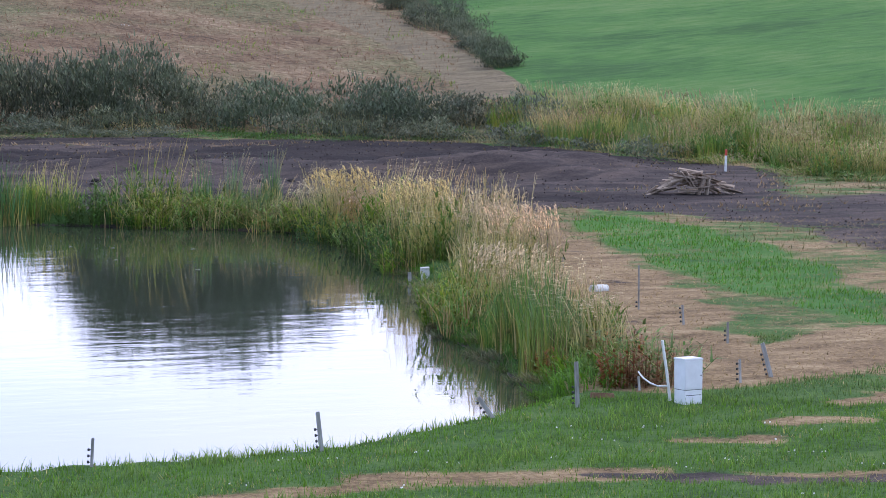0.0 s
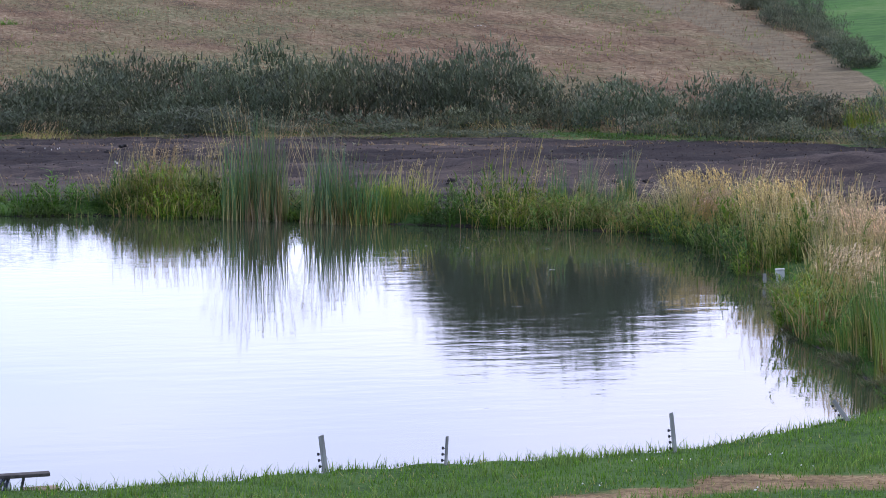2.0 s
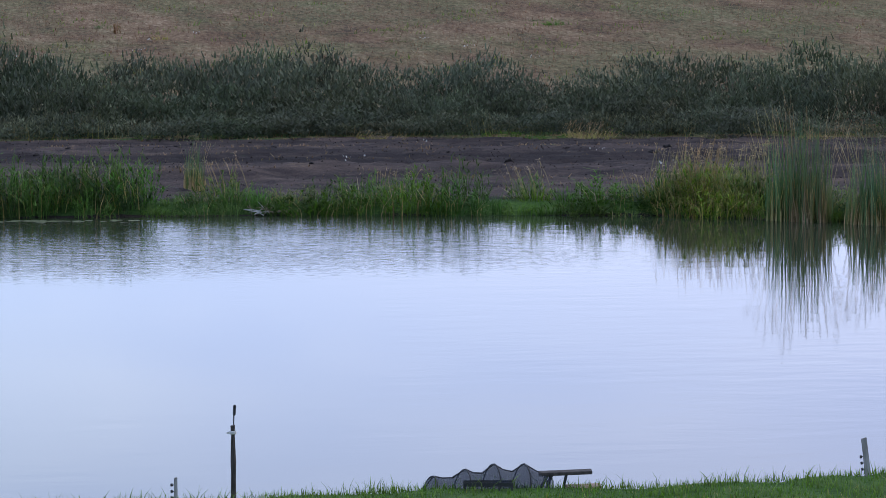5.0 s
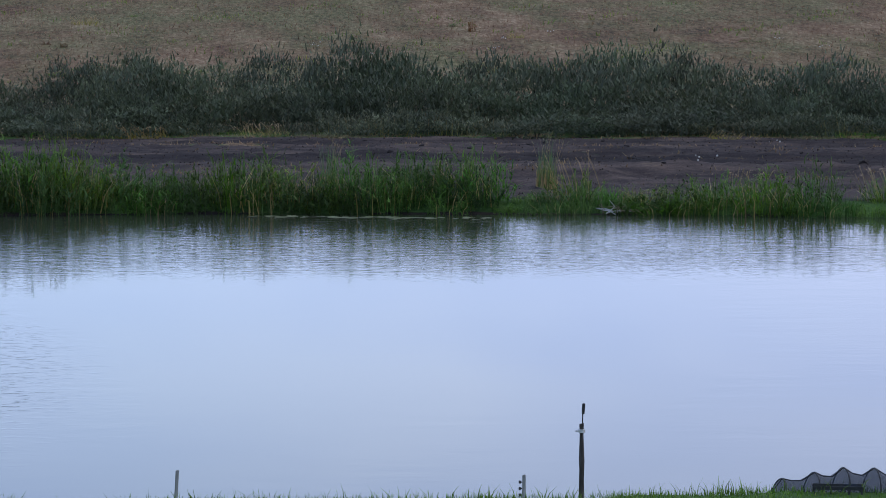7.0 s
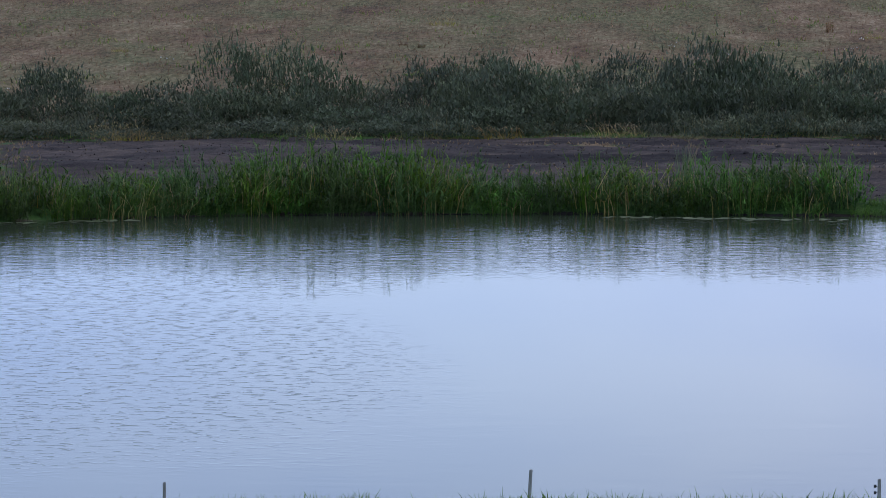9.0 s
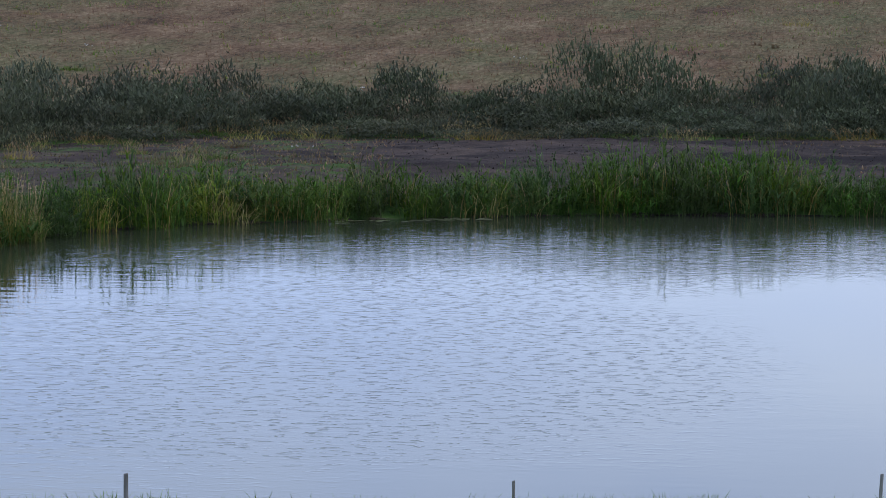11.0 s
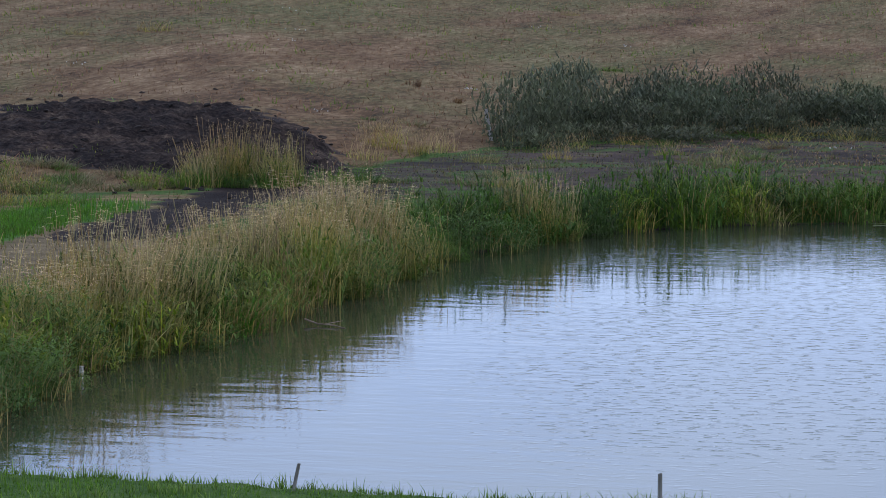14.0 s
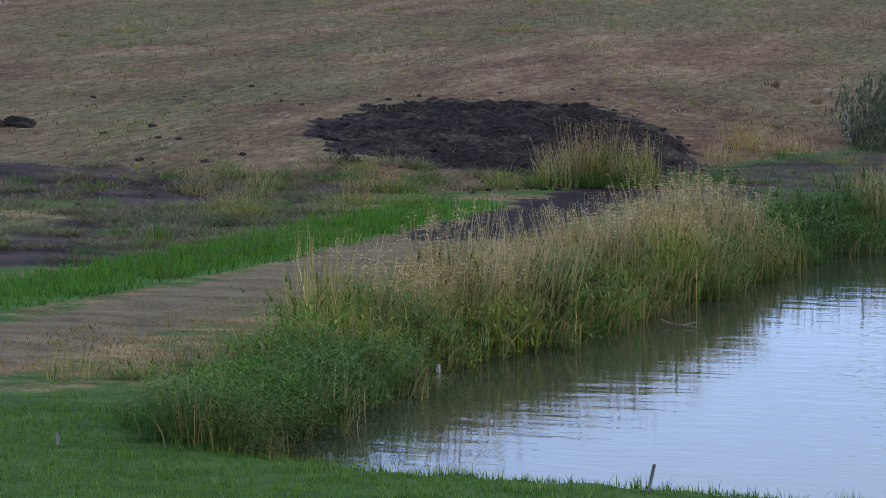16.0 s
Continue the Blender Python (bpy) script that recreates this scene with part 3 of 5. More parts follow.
def plumes(n, r, h, size, droop, colour, sprays=7, stem=None):
    """Stalks that each carry a feathery, nodding head."""
    p, a = feet(n, r)
    hh = h * (0.78 + 0.3 * rng.random(n))
    tn = rng.normal(0.4, 0.7, n)
    ln = hh * (0.06 + 0.24 * rng.random(n))
    lo = tints(n, *(stem or (G_MID, G_YEL)))
    hi = tints(n, STRAW_LO, STRAW_HI)
    one = blades(p, hh, np.full(n, 0.013), ln, tn, np.full(n, 0.8), lo, hi, 3, facing=rng.random(n) * np.pi, taper=0.4)
    tip = p + np.c_[np.cos(tn) * ln, np.sin(tn) * ln, hh]
    m = n * sprays
    k = np.repeat(np.arange(n), sprays)
    back = rng.random(m)
    q = tip[k] - np.c_[np.cos(tn[k]) * ln[k] * back * 0.2, np.sin(tn[k]) * ln[k] * back * 0.2, back * size * 1.1]
    t2 = tn[k] + rng.normal(0, 0.5, m)
    s = size * (0.5 + 0.6 * rng.random(m))
    two = blades(q, s * (0.9 - droop), 0.022 + 0.018 * rng.random(m), s * (0.25 + droop), t2, np.full(m, 1.6), tints(m, *colour), tints(m, *colour), 2,
                 facing=rng.random(m) * np.pi, taper=0.8)
    return one, two


def plant(name, label, category, main, head=None, head_name="plume"):
    """A clump as one object, with its flower heads as a part."""
    v, f, c = join(main)
    ob = new(name, fast_mesh(name, v, f, FOLIAGE, c))
    tagged(ob, label, category)
    if head:
        v, f, c = join(head)
        h = new(head_name, fast_mesh(head_name, v, f, FOLIAGE, c))
        h.parent = ob
        tagged(h, kind="stuff")
    return ob


def leafy(n, r, h, leaf, tone, per=16):
    """Upright weed stems with small leaves all the way up."""
    p, a = feet(n, r)
    hh = h * (0.68 + 0.32 * rng.random(n)) * (1 - 0.25 * (np.hypot(p[:, 0], p[:, 1]) / r) ** 2)
    ln = hh * 0.18 * rng.random(n)
    stems = blades(p, hh, np.full(n, 0.025), ln, a, np.full(n, 0.6), tints(n, G_DARK, BROWN), tints(n, *tone), 2, facing=rng.random(n) * np.pi)
    m = n * per
    k = np.repeat(np.arange(n), per)
    t = 0.12 + 0.88 * rng.random(m)
    q = p[k] + np.c_[np.cos(a[k]) * ln[k] * t ** 1.6, np.sin(a[k]) * ln[k] * t ** 1.6, hh[k] * t]
    s = leaf * (0.55 + 0.8 * rng.random(m)) * (1.28 - 0.35 * t)
    fol = blades(q, s * (0.9 * rng.random(m) - 0.1), s * 0.42, s, rng.random(m) * 2 * np.pi, np.full(m, 0.9), tints(m, *tone), tints(m, *tone), 1, taper=0.9)
    return [stems, fol]


def bushy(r, h, pads, per, leaf, wide, low, high, upright=1.0):
    """A rounded thicket: many soft sprays of small leaves, heaped into uneven domes, on thin stems."""
    crown = rng.normal(0, 0.42 * r, (4, 2))
    lift = 0.72 + 0.28 * rng.random(4)
    a, d = rng.random(pads) * 2 * np.pi, r * np.sqrt(rng.random(pads))
    p = np.c_[d * np.cos(a), d * np.sin(a)]
    near = np.linalg.norm(p[:, None] - crown[None], axis=2) / (0.75 * r)
    top = h * np.clip((lift * (1 - 0.45 * near ** 2)).max(1), 0.25, 1)
    z = top * (1 - 0.85 * rng.random(pads) ** 1.6)
    stems = blades(np.c_[p * 0.5, np.full(pads, -0.1)], z, np.full(pads, 0.022), 0.5 * d, a, np.full(pads, 0.7), tints(pads, *low), tints(pads, *low), 1)
    m = pads * per
    k = np.repeat(np.arange(pads), per)
    q = np.c_[p[k], z[k]] + rng.normal(0, 1, (m, 3)) * (0.20, 0.20, 0.17) * (r / 1.4)
    q[:, 2] = np.maximum(q[:, 2], 0.03)
    s = leaf * (0.6 + 0.7 * rng.random(m))
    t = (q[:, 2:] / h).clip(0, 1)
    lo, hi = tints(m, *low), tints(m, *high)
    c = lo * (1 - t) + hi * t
    fol = blades(q, s * (0.35 * upright + 0.75 * rng.random(m) - 0.45 * (1 - upright)), wide * (0.7 + 0.6 * rng.random(m)), s * (0.2 + 0.45 * rng.random(m) + 0.4 * (1 - upright)), rng.random(m) * 6.283, np.full(m, 0.8), c, c, 1, taper=0.7)
    return stems, fol


def thicket(name, label, stems, foliage):
    """A bush of stems and foliage."""
    root = new(name)
    for part_name, sets in (("stem", [stems]), ("foliage", foliage)):
        v, f, c = join(sets)
        ob = new(part_name, fast_mesh(part_name, v, f, FOLIAGE, c))
        ob.parent = root
        tagged(ob, kind="stuff")
    return tagged(root, label, "bush")


def make_plants():
    """One of each kind, three variants of the common ones; they are moved to their places afterwards."""
    kinds = {}

    def add(kind, makes):
        kinds[kind] = makes

    R = 0.85
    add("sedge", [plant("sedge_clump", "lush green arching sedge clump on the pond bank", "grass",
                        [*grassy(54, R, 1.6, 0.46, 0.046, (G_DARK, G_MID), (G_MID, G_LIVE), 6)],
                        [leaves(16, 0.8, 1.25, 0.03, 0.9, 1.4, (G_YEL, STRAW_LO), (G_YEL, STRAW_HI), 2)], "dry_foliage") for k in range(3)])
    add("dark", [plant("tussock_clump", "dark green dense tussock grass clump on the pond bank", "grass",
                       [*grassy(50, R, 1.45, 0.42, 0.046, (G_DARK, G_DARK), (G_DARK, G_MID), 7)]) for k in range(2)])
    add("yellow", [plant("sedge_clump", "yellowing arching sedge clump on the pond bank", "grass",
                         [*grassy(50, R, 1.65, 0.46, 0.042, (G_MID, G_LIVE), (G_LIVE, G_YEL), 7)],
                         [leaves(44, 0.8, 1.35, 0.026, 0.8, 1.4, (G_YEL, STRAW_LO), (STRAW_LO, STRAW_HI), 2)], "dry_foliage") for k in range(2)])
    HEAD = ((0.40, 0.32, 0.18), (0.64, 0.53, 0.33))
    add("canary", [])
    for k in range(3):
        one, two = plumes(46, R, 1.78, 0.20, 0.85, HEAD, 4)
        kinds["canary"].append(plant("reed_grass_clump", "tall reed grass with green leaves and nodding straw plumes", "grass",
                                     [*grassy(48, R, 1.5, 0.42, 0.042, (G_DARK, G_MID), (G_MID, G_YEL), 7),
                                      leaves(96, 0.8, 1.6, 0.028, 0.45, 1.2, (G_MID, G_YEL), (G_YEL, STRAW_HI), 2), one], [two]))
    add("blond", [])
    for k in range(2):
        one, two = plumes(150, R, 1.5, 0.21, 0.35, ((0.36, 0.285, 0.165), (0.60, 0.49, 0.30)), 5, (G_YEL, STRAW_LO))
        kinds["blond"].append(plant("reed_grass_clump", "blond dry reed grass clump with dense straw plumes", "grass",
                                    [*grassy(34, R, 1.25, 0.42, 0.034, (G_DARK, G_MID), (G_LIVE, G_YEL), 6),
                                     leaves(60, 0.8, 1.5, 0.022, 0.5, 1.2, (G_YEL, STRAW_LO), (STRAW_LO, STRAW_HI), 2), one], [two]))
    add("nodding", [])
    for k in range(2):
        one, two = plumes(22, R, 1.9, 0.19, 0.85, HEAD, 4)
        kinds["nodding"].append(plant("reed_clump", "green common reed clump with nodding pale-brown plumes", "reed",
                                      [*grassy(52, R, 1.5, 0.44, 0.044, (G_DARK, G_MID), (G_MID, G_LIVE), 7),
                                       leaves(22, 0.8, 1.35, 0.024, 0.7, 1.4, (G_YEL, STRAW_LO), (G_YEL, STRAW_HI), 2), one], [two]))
    add("cattail", [plant("cattail_clump", "stiff blue-green cattail clump in shallow water", "cattail",
                          [leaves(120, 0.5, 1.85, 0.03, 0.22, 0.6, (G_YEL, G_MID), (G_BLUE, G_MID)),
                           leaves(26, 0.5, 1.3, 0.03, 0.35, 0.8, (STRAW_LO, STRAW_HI), (STRAW_LO, G_YEL))]) for k in range(2)])
    one, two = plumes(16, 0.55, 4.0, 0.24, 0.5, ((0.10, 0.12, 0.07), (0.22, 0.22, 0.14)), 7, (G_BLUE, G_MID))
    add("tall", [plant("bulrush_clump", "very tall green bulrush stand with straw-coloured feet in the water", "reed",
                       [leaves(100, 0.62, 4.2, 0.045, 0.13, 0.7, ((0.16, 0.17, 0.06), G_BLUE), (G_BLUE, (0.10, 0.17, 0.10)), 4, 0.55),
                        leaves(110, 0.70, 2.1, 0.06, 0.15, 0.7, (STRAW_HI, (0.50, 0.42, 0.27)), (STRAW_LO, G_YEL), 3, 0.5), one], [two])])
    add("dock", [plant("dock_plant", "withered red-brown dock plant on the bank", "weed",
                       leafy(22, 0.5, 1.15, 0.10, (BROWN, (0.20, 0.11, 0.05)), 22))])
    add("green", [plant("grass_clump", "bright green soft grass clump on the bank", "grass",
                        [leaves(60, 0.62, 1.0, 0.03, 0.8, 1.3, (G_DARK, G_MID), (G_MID, (0.10, 0.20, 0.045)), 2), *grassy(22, 0.62, 1.0, 0.34, 0.032, (G_DARK, G_MID), (G_LIVE, (0.12, 0.22, 0.045)), 6)]) for k in range(2)])
    # W1 and W2 are lightened to carry the haze over the thickets
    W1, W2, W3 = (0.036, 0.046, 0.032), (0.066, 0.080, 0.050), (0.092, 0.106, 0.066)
    add("weed", [])
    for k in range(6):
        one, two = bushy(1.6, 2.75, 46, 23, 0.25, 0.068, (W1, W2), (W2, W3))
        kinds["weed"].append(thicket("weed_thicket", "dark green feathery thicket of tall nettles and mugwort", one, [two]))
    add("bank_bush", [])
    for k in range(3):
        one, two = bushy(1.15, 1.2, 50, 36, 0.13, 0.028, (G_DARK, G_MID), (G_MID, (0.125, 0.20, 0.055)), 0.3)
        dry = leaves(30, 1.0, 1.2, 0.018, 0.6, 1.2, (G_YEL, STRAW_LO), (STRAW_LO, STRAW_HI), 2)
        kinds["bank_bush"].append(thicket("bank_shrub", "rounded leafy green shrub on the pond bank", one, [two, dry]))
    add("weed_grey", [])
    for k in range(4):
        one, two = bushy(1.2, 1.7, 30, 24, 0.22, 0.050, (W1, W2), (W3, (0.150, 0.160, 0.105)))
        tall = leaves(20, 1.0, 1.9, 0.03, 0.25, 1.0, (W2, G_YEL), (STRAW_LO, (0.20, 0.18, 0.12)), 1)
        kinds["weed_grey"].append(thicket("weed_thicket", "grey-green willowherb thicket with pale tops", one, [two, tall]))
    add("weed_green", [plant("weed_patch", "low bright green weeds along the field edge", "weed",
                             grassy(34, 0.9, 0.9, 0.30, 0.05, (G_DARK, G_MID), (G_MID, G_LIVE), 6)) for k in range(2)])
    add("dry", [])
    for k in range(2):
        one, two = plumes(40, 0.9, 1.5, 0.2, 0.15, ((0.19, 0.145, 0.085), (0.34, 0.27, 0.16)), 3, (G_YEL, STRAW_LO))
        kinds["dry"].append(plant("dry_grass_clump", "pale dry grass clump along the field edge", "grass",
                                  [leaves(60, 0.9, 1.0, 0.035, 0.6, 1.2, (G_MID, G_YEL), (G_YEL, STRAW_LO)), one], [two]))
    add("flat", [plant("debris_tuft", "flattened grey-green rushes lying on wet ground", "grass",
                       [leaves(150, 0.95, 0.85, 0.045, 1.7, 1.4, (G_DARK, BROWN), ((0.085, 0.115, 0.050), (0.27, 0.25, 0.16)), 1)]) for k in range(2)])
    return kinds


PLANTS = make_plants()
USED = set()


def put(kind, x, y, size=1.0, group="", tall=1.0, z=None):
    """Places one plant of a kind; the first of each variant is moved, the others are copies."""
    src = PLANTS[kind][int(rng.integers(len(PLANTS[kind])))]
    m = pose(x, y, (land_at(x, y) if z is None else z) - 0.03, rng.normal(0, 2.5), rng.normal(0, 2.5), rng.random() * 360)
    if src.name in USED:
        ob = copy_thing(src, m)
    else:
        USED.add(src.name)
        ob = src
        ob.matrix_basis = m
    ob.scale = (size, size, size * tall)
    if group:
        tagged(ob, group=group)
    return ob


def along(points, spacing):
    """Places at even steps along a line, with the direction to the left of it."""
    out = []
    rest = 0.0
    for (ax, ay), (bx, by) in zip(points, points[1:]):
        L = math.hypot(bx - ax, by - ay)
        while rest < L:
            k = rest / L
            out.append((ax + (bx - ax) * k, ay + (by - ay) * k, -(by - ay) / L, (bx - ax) / L))
            rest += spacing
        rest -= L
    return out


def pick(**weights):
    names = list(weights)
    p = np.array([weights[k] for k in names], float)
    return names[int(rng.choice(len(names), p=p / p.sum()))]


def drift(x, y, s, seed):
    """Smooth chance between 0 and 1 that keeps to patches about 1 / s metres wide."""
    return min(0.999, max(0.0, 0.5 + 0.95 * noise.noise(Vector((x * s, y * s, seed)))))


def pick_at(x, y, **weights):
    """Like pick, but neighbours tend to be of one kind."""
    names = list(weights)
    p = np.cumsum([weights[k] for k in names])
    u = min(0.999, max(0.0, drift(x, y, 0.42, 3.7) + rng.normal(0, 0.10)))
    return names[int(np.searchsorted(p, u * p[-1], side="right"))]


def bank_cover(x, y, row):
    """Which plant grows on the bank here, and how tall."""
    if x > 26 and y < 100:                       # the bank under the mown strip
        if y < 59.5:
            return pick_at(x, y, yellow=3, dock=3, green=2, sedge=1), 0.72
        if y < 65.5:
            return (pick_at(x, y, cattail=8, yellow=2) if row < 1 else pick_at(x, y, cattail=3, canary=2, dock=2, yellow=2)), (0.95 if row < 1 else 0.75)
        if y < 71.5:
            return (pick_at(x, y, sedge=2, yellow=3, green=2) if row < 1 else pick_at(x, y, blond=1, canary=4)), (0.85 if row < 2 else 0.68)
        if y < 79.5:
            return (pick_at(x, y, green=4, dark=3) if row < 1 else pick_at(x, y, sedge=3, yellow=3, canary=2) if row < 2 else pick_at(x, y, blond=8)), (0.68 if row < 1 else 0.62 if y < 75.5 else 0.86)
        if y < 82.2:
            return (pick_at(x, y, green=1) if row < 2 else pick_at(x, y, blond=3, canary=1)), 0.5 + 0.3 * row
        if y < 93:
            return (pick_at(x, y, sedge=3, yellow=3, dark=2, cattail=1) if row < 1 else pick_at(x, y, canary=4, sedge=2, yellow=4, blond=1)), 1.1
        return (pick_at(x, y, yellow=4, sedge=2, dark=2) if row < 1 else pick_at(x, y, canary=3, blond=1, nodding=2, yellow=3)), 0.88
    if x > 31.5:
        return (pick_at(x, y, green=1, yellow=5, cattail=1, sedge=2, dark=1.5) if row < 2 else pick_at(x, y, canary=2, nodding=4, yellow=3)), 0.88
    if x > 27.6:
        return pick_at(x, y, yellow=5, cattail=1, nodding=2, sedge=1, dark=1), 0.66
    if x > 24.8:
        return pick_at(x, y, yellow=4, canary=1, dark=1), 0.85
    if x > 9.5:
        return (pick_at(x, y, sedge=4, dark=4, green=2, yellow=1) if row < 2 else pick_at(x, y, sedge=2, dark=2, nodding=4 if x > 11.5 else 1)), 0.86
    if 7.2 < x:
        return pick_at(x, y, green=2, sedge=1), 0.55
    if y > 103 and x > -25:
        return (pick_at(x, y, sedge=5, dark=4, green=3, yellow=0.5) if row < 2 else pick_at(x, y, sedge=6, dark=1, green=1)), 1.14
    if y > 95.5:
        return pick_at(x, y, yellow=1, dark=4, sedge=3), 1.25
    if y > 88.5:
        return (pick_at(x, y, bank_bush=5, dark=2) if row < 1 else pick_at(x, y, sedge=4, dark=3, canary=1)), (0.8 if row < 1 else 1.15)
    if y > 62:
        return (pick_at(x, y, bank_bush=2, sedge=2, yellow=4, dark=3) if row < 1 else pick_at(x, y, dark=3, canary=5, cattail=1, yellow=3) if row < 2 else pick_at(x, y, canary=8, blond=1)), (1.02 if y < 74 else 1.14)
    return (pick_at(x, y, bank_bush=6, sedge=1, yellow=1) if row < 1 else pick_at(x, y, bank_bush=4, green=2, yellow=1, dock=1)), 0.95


def plant_bank():
    ring = SHORE[15:] + SHORE[:1]
    # low fringe along the foot of the right bank
    for x, y, nx, ny in along(SHORE[15:25], 0.42):
        away = 0.45 * rng.random()
        put(pick(green=4, flat=3, sedge=1), x - nx * away, y - ny * away, 0.5, "plants on the pond bank", 0.45 + 0.25 * rng.random())
    for row, (away, gap) in enumerate(((0.15, 0.95), (1.05, 1.1), (2.0, 1.25), (1.6, 1.0))):
        for x, y, nx, ny in along(ring, gap):
            off = away
            if row == 3 and (x > 6.5 or (y < 104 and (x > -20 or y < 86))):
                continue
            jx, jy = rng.normal(0, 0.16, 2)
            if x > 26 and y < 100:
                off = off * 0.8 + (0.45 if y < 80 else 0.0)
                if 73.0 < y < 82.6:
                    off += 0.6
                    if row == 0 and y > 74.5:
                        continue
            x, y = x - nx * off + jx, y - ny * off + jy
            if row < 2 and (math.hypot(x - 34.9, y - 80.6) < 2.2 or math.hypot(x + 27.15, y - 61.6) < 1.3 or math.hypot(x - 27.9, y - 107.3) < 0.8):
                continue
            if row == 2 and y > 104 and abs(x) < 26 and rng.random() < 0.3:
                continue
            if row > 0 and rng.random() < (0.12 if x > 7 or y < 103 else 0.0):
                continue
            kind, h = bank_cover(x, y, row)
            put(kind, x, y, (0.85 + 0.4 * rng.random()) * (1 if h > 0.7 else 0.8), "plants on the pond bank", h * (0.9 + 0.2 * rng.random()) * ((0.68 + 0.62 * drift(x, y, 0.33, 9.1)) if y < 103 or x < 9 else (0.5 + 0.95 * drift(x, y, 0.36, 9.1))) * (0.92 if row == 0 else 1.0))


def plant_stands():
    # the very tall stand in the shallows
    for x, y, h in ((28.2, 106.9, 1.12), (27.7, 107.3, 1.0), (28.5, 106.5, 1.0), (29.7, 105.2, 0.80), (30.1, 104.8, 0.86), (30.5, 104.4, 0.74), (30.9, 104.0, 0.6)):
        put("tall", x, y, 0.95, "bulrush stands", h, z=-0.15)
    for x, y, h in ((26.0, 110.2, 1.12), (25.4, 110.6, 1.05), (26.7, 109.7, 1.0), (25.8, 111.1, 1.2), (27.2, 109.4, 0.85)):
        put(pick(yellow=1, canary=1), x, y, 1.05, "yellow sedge mound", h)
    for x, y in ((25.2, 111.2), (26.0, 111.4), (24.8, 111.6)):
        put("nodding", x, y, 0.8, "yellow sedge mound", 1.3)
    for x, y, h in ((-28.4, 97.2, 1.25), (-28.9, 97.8, 1.3), (-28.0, 98.4, 1.2)):
        put("canary", x, y, 0.95, "yellow reed grass by the corner", h)
    for x, y, h in ((-28.6, 71.0, 1.0), (-28.9, 71.8, 1.05), (-28.7, 72.6, 0.95)):
        put("cattail", x, y, 1.0, "cattails on the left bank", h)
    for x, y, h in ((31.6, 104.8, 0.9), (32.0, 104.3, 0.8), (30.4, 106.3, 0.9)):
        put("cattail", x, y, 0.9, "bulrush stands", h, z=-0.15)
    for x, y in ((36.6, 101.8), (38.5, 104.5), (40.5, 106.0), (9.9, 121.0), (2.2, 118.5)):
        put("tall", x, y, 0.55, "bulrush stands", 0.9)
    for x, y, h in ((-45.3, 114.6, 1.0), (-44.9, 115.0, 1.2), (-44.3, 115.4, 1.25), (-43.7, 115.8, 1.2), (-44.6, 116.2, 1.25), (-43.2, 116.2, 1.0), (-45.6, 115.6, 1.0)):
        put("canary", x + rng.normal(0, 0.5), y, 0.95, "grass by the spoil heap", h * (0.8 + 0.4 * rng.random()))
    for x, y, nx, ny in along([(-46.0, 113.4), (-43.6, 114.9), (-41.3, 118.5)], 1.0):
        put("green", x, y, 1.0, "grass by the spoil heap", 0.95)
    for x, y, nx, ny in along([(-42.6, 70), (-42.2, 78), (-43.0, 88), (-45.0, 102)], 0.85):
        put("green", x + rng.normal(0, 0.7), y, 1.0, "green verge", 0.42)
        put("green", x + rng.normal(0, 1.0), y, 0.9, "green verge", 0.36)
    for k in range(130):
        t = rng.random()
        x, y = -46.5 - 5.5 * t + rng.normal(0, 2.0), 80 + 31 * t + rng.normal(0, 1.5)
        put(pick(flat=7, green=1, yellow=0.7, dark=0.4, cattail=0.3), x, y, 0.55 + 0.4 * rng.random(), "wet ground plants", 0.5)
    for k in range(80):
        x, y = -47 - 16 * rng.random(), 84 + 26 * rng.random()
        if y > 84 + 0.9 * (-47 - x):
            put(pick(flat=7, green=0.6, dry=0.4), x, y, 0.7 + 0.4 * rng.random(), "wet ground plants", 0.6)
    for k in range(60):
        u = rng.random()
        x, y = -57.5 + 12.5 * u + rng.normal(0, 1.0), 108.5 + 6.5 * u + rng.normal(0, 2.2)
        put(pick(flat=6, green=2, dry=0.6, yellow=0.5), x, y, 0.55 + 0.45 * rng.random(), "wet ground plants", 0.6 + 0.4 * rng.random())
    for k in range(12):
        u = rng.random()
        put(pick(green=3, dark=2), -44.0 + 4.0 * u + rng.normal(0, 0.5), 114.2 + 6 * u, 0.9, "grass by the spoil heap", 0.5)
    for k in range(16):
        u = rng.random()
        d = 138 + 14 * u
        a = -19.6 + 3.0 * rng.random()
        if abs(a + 16.95) < 0.45:
            continue
        put(pick(weed_grey=1, dry=6, dark=0.5), d * math.sin(radians(a)), d * math.cos(radians(a)), 0.9, "bushes near the corner", 0.75)
    for k in range(46):
        a, d = -20 + rng.random() * 8, 122 + rng.random() * 34
        put(pick(flat=4, weed_green=2, dry=1), d * math.sin(radians(a)), d * math.cos(radians(a)), 0.8, "rough ground plants", 0.6)


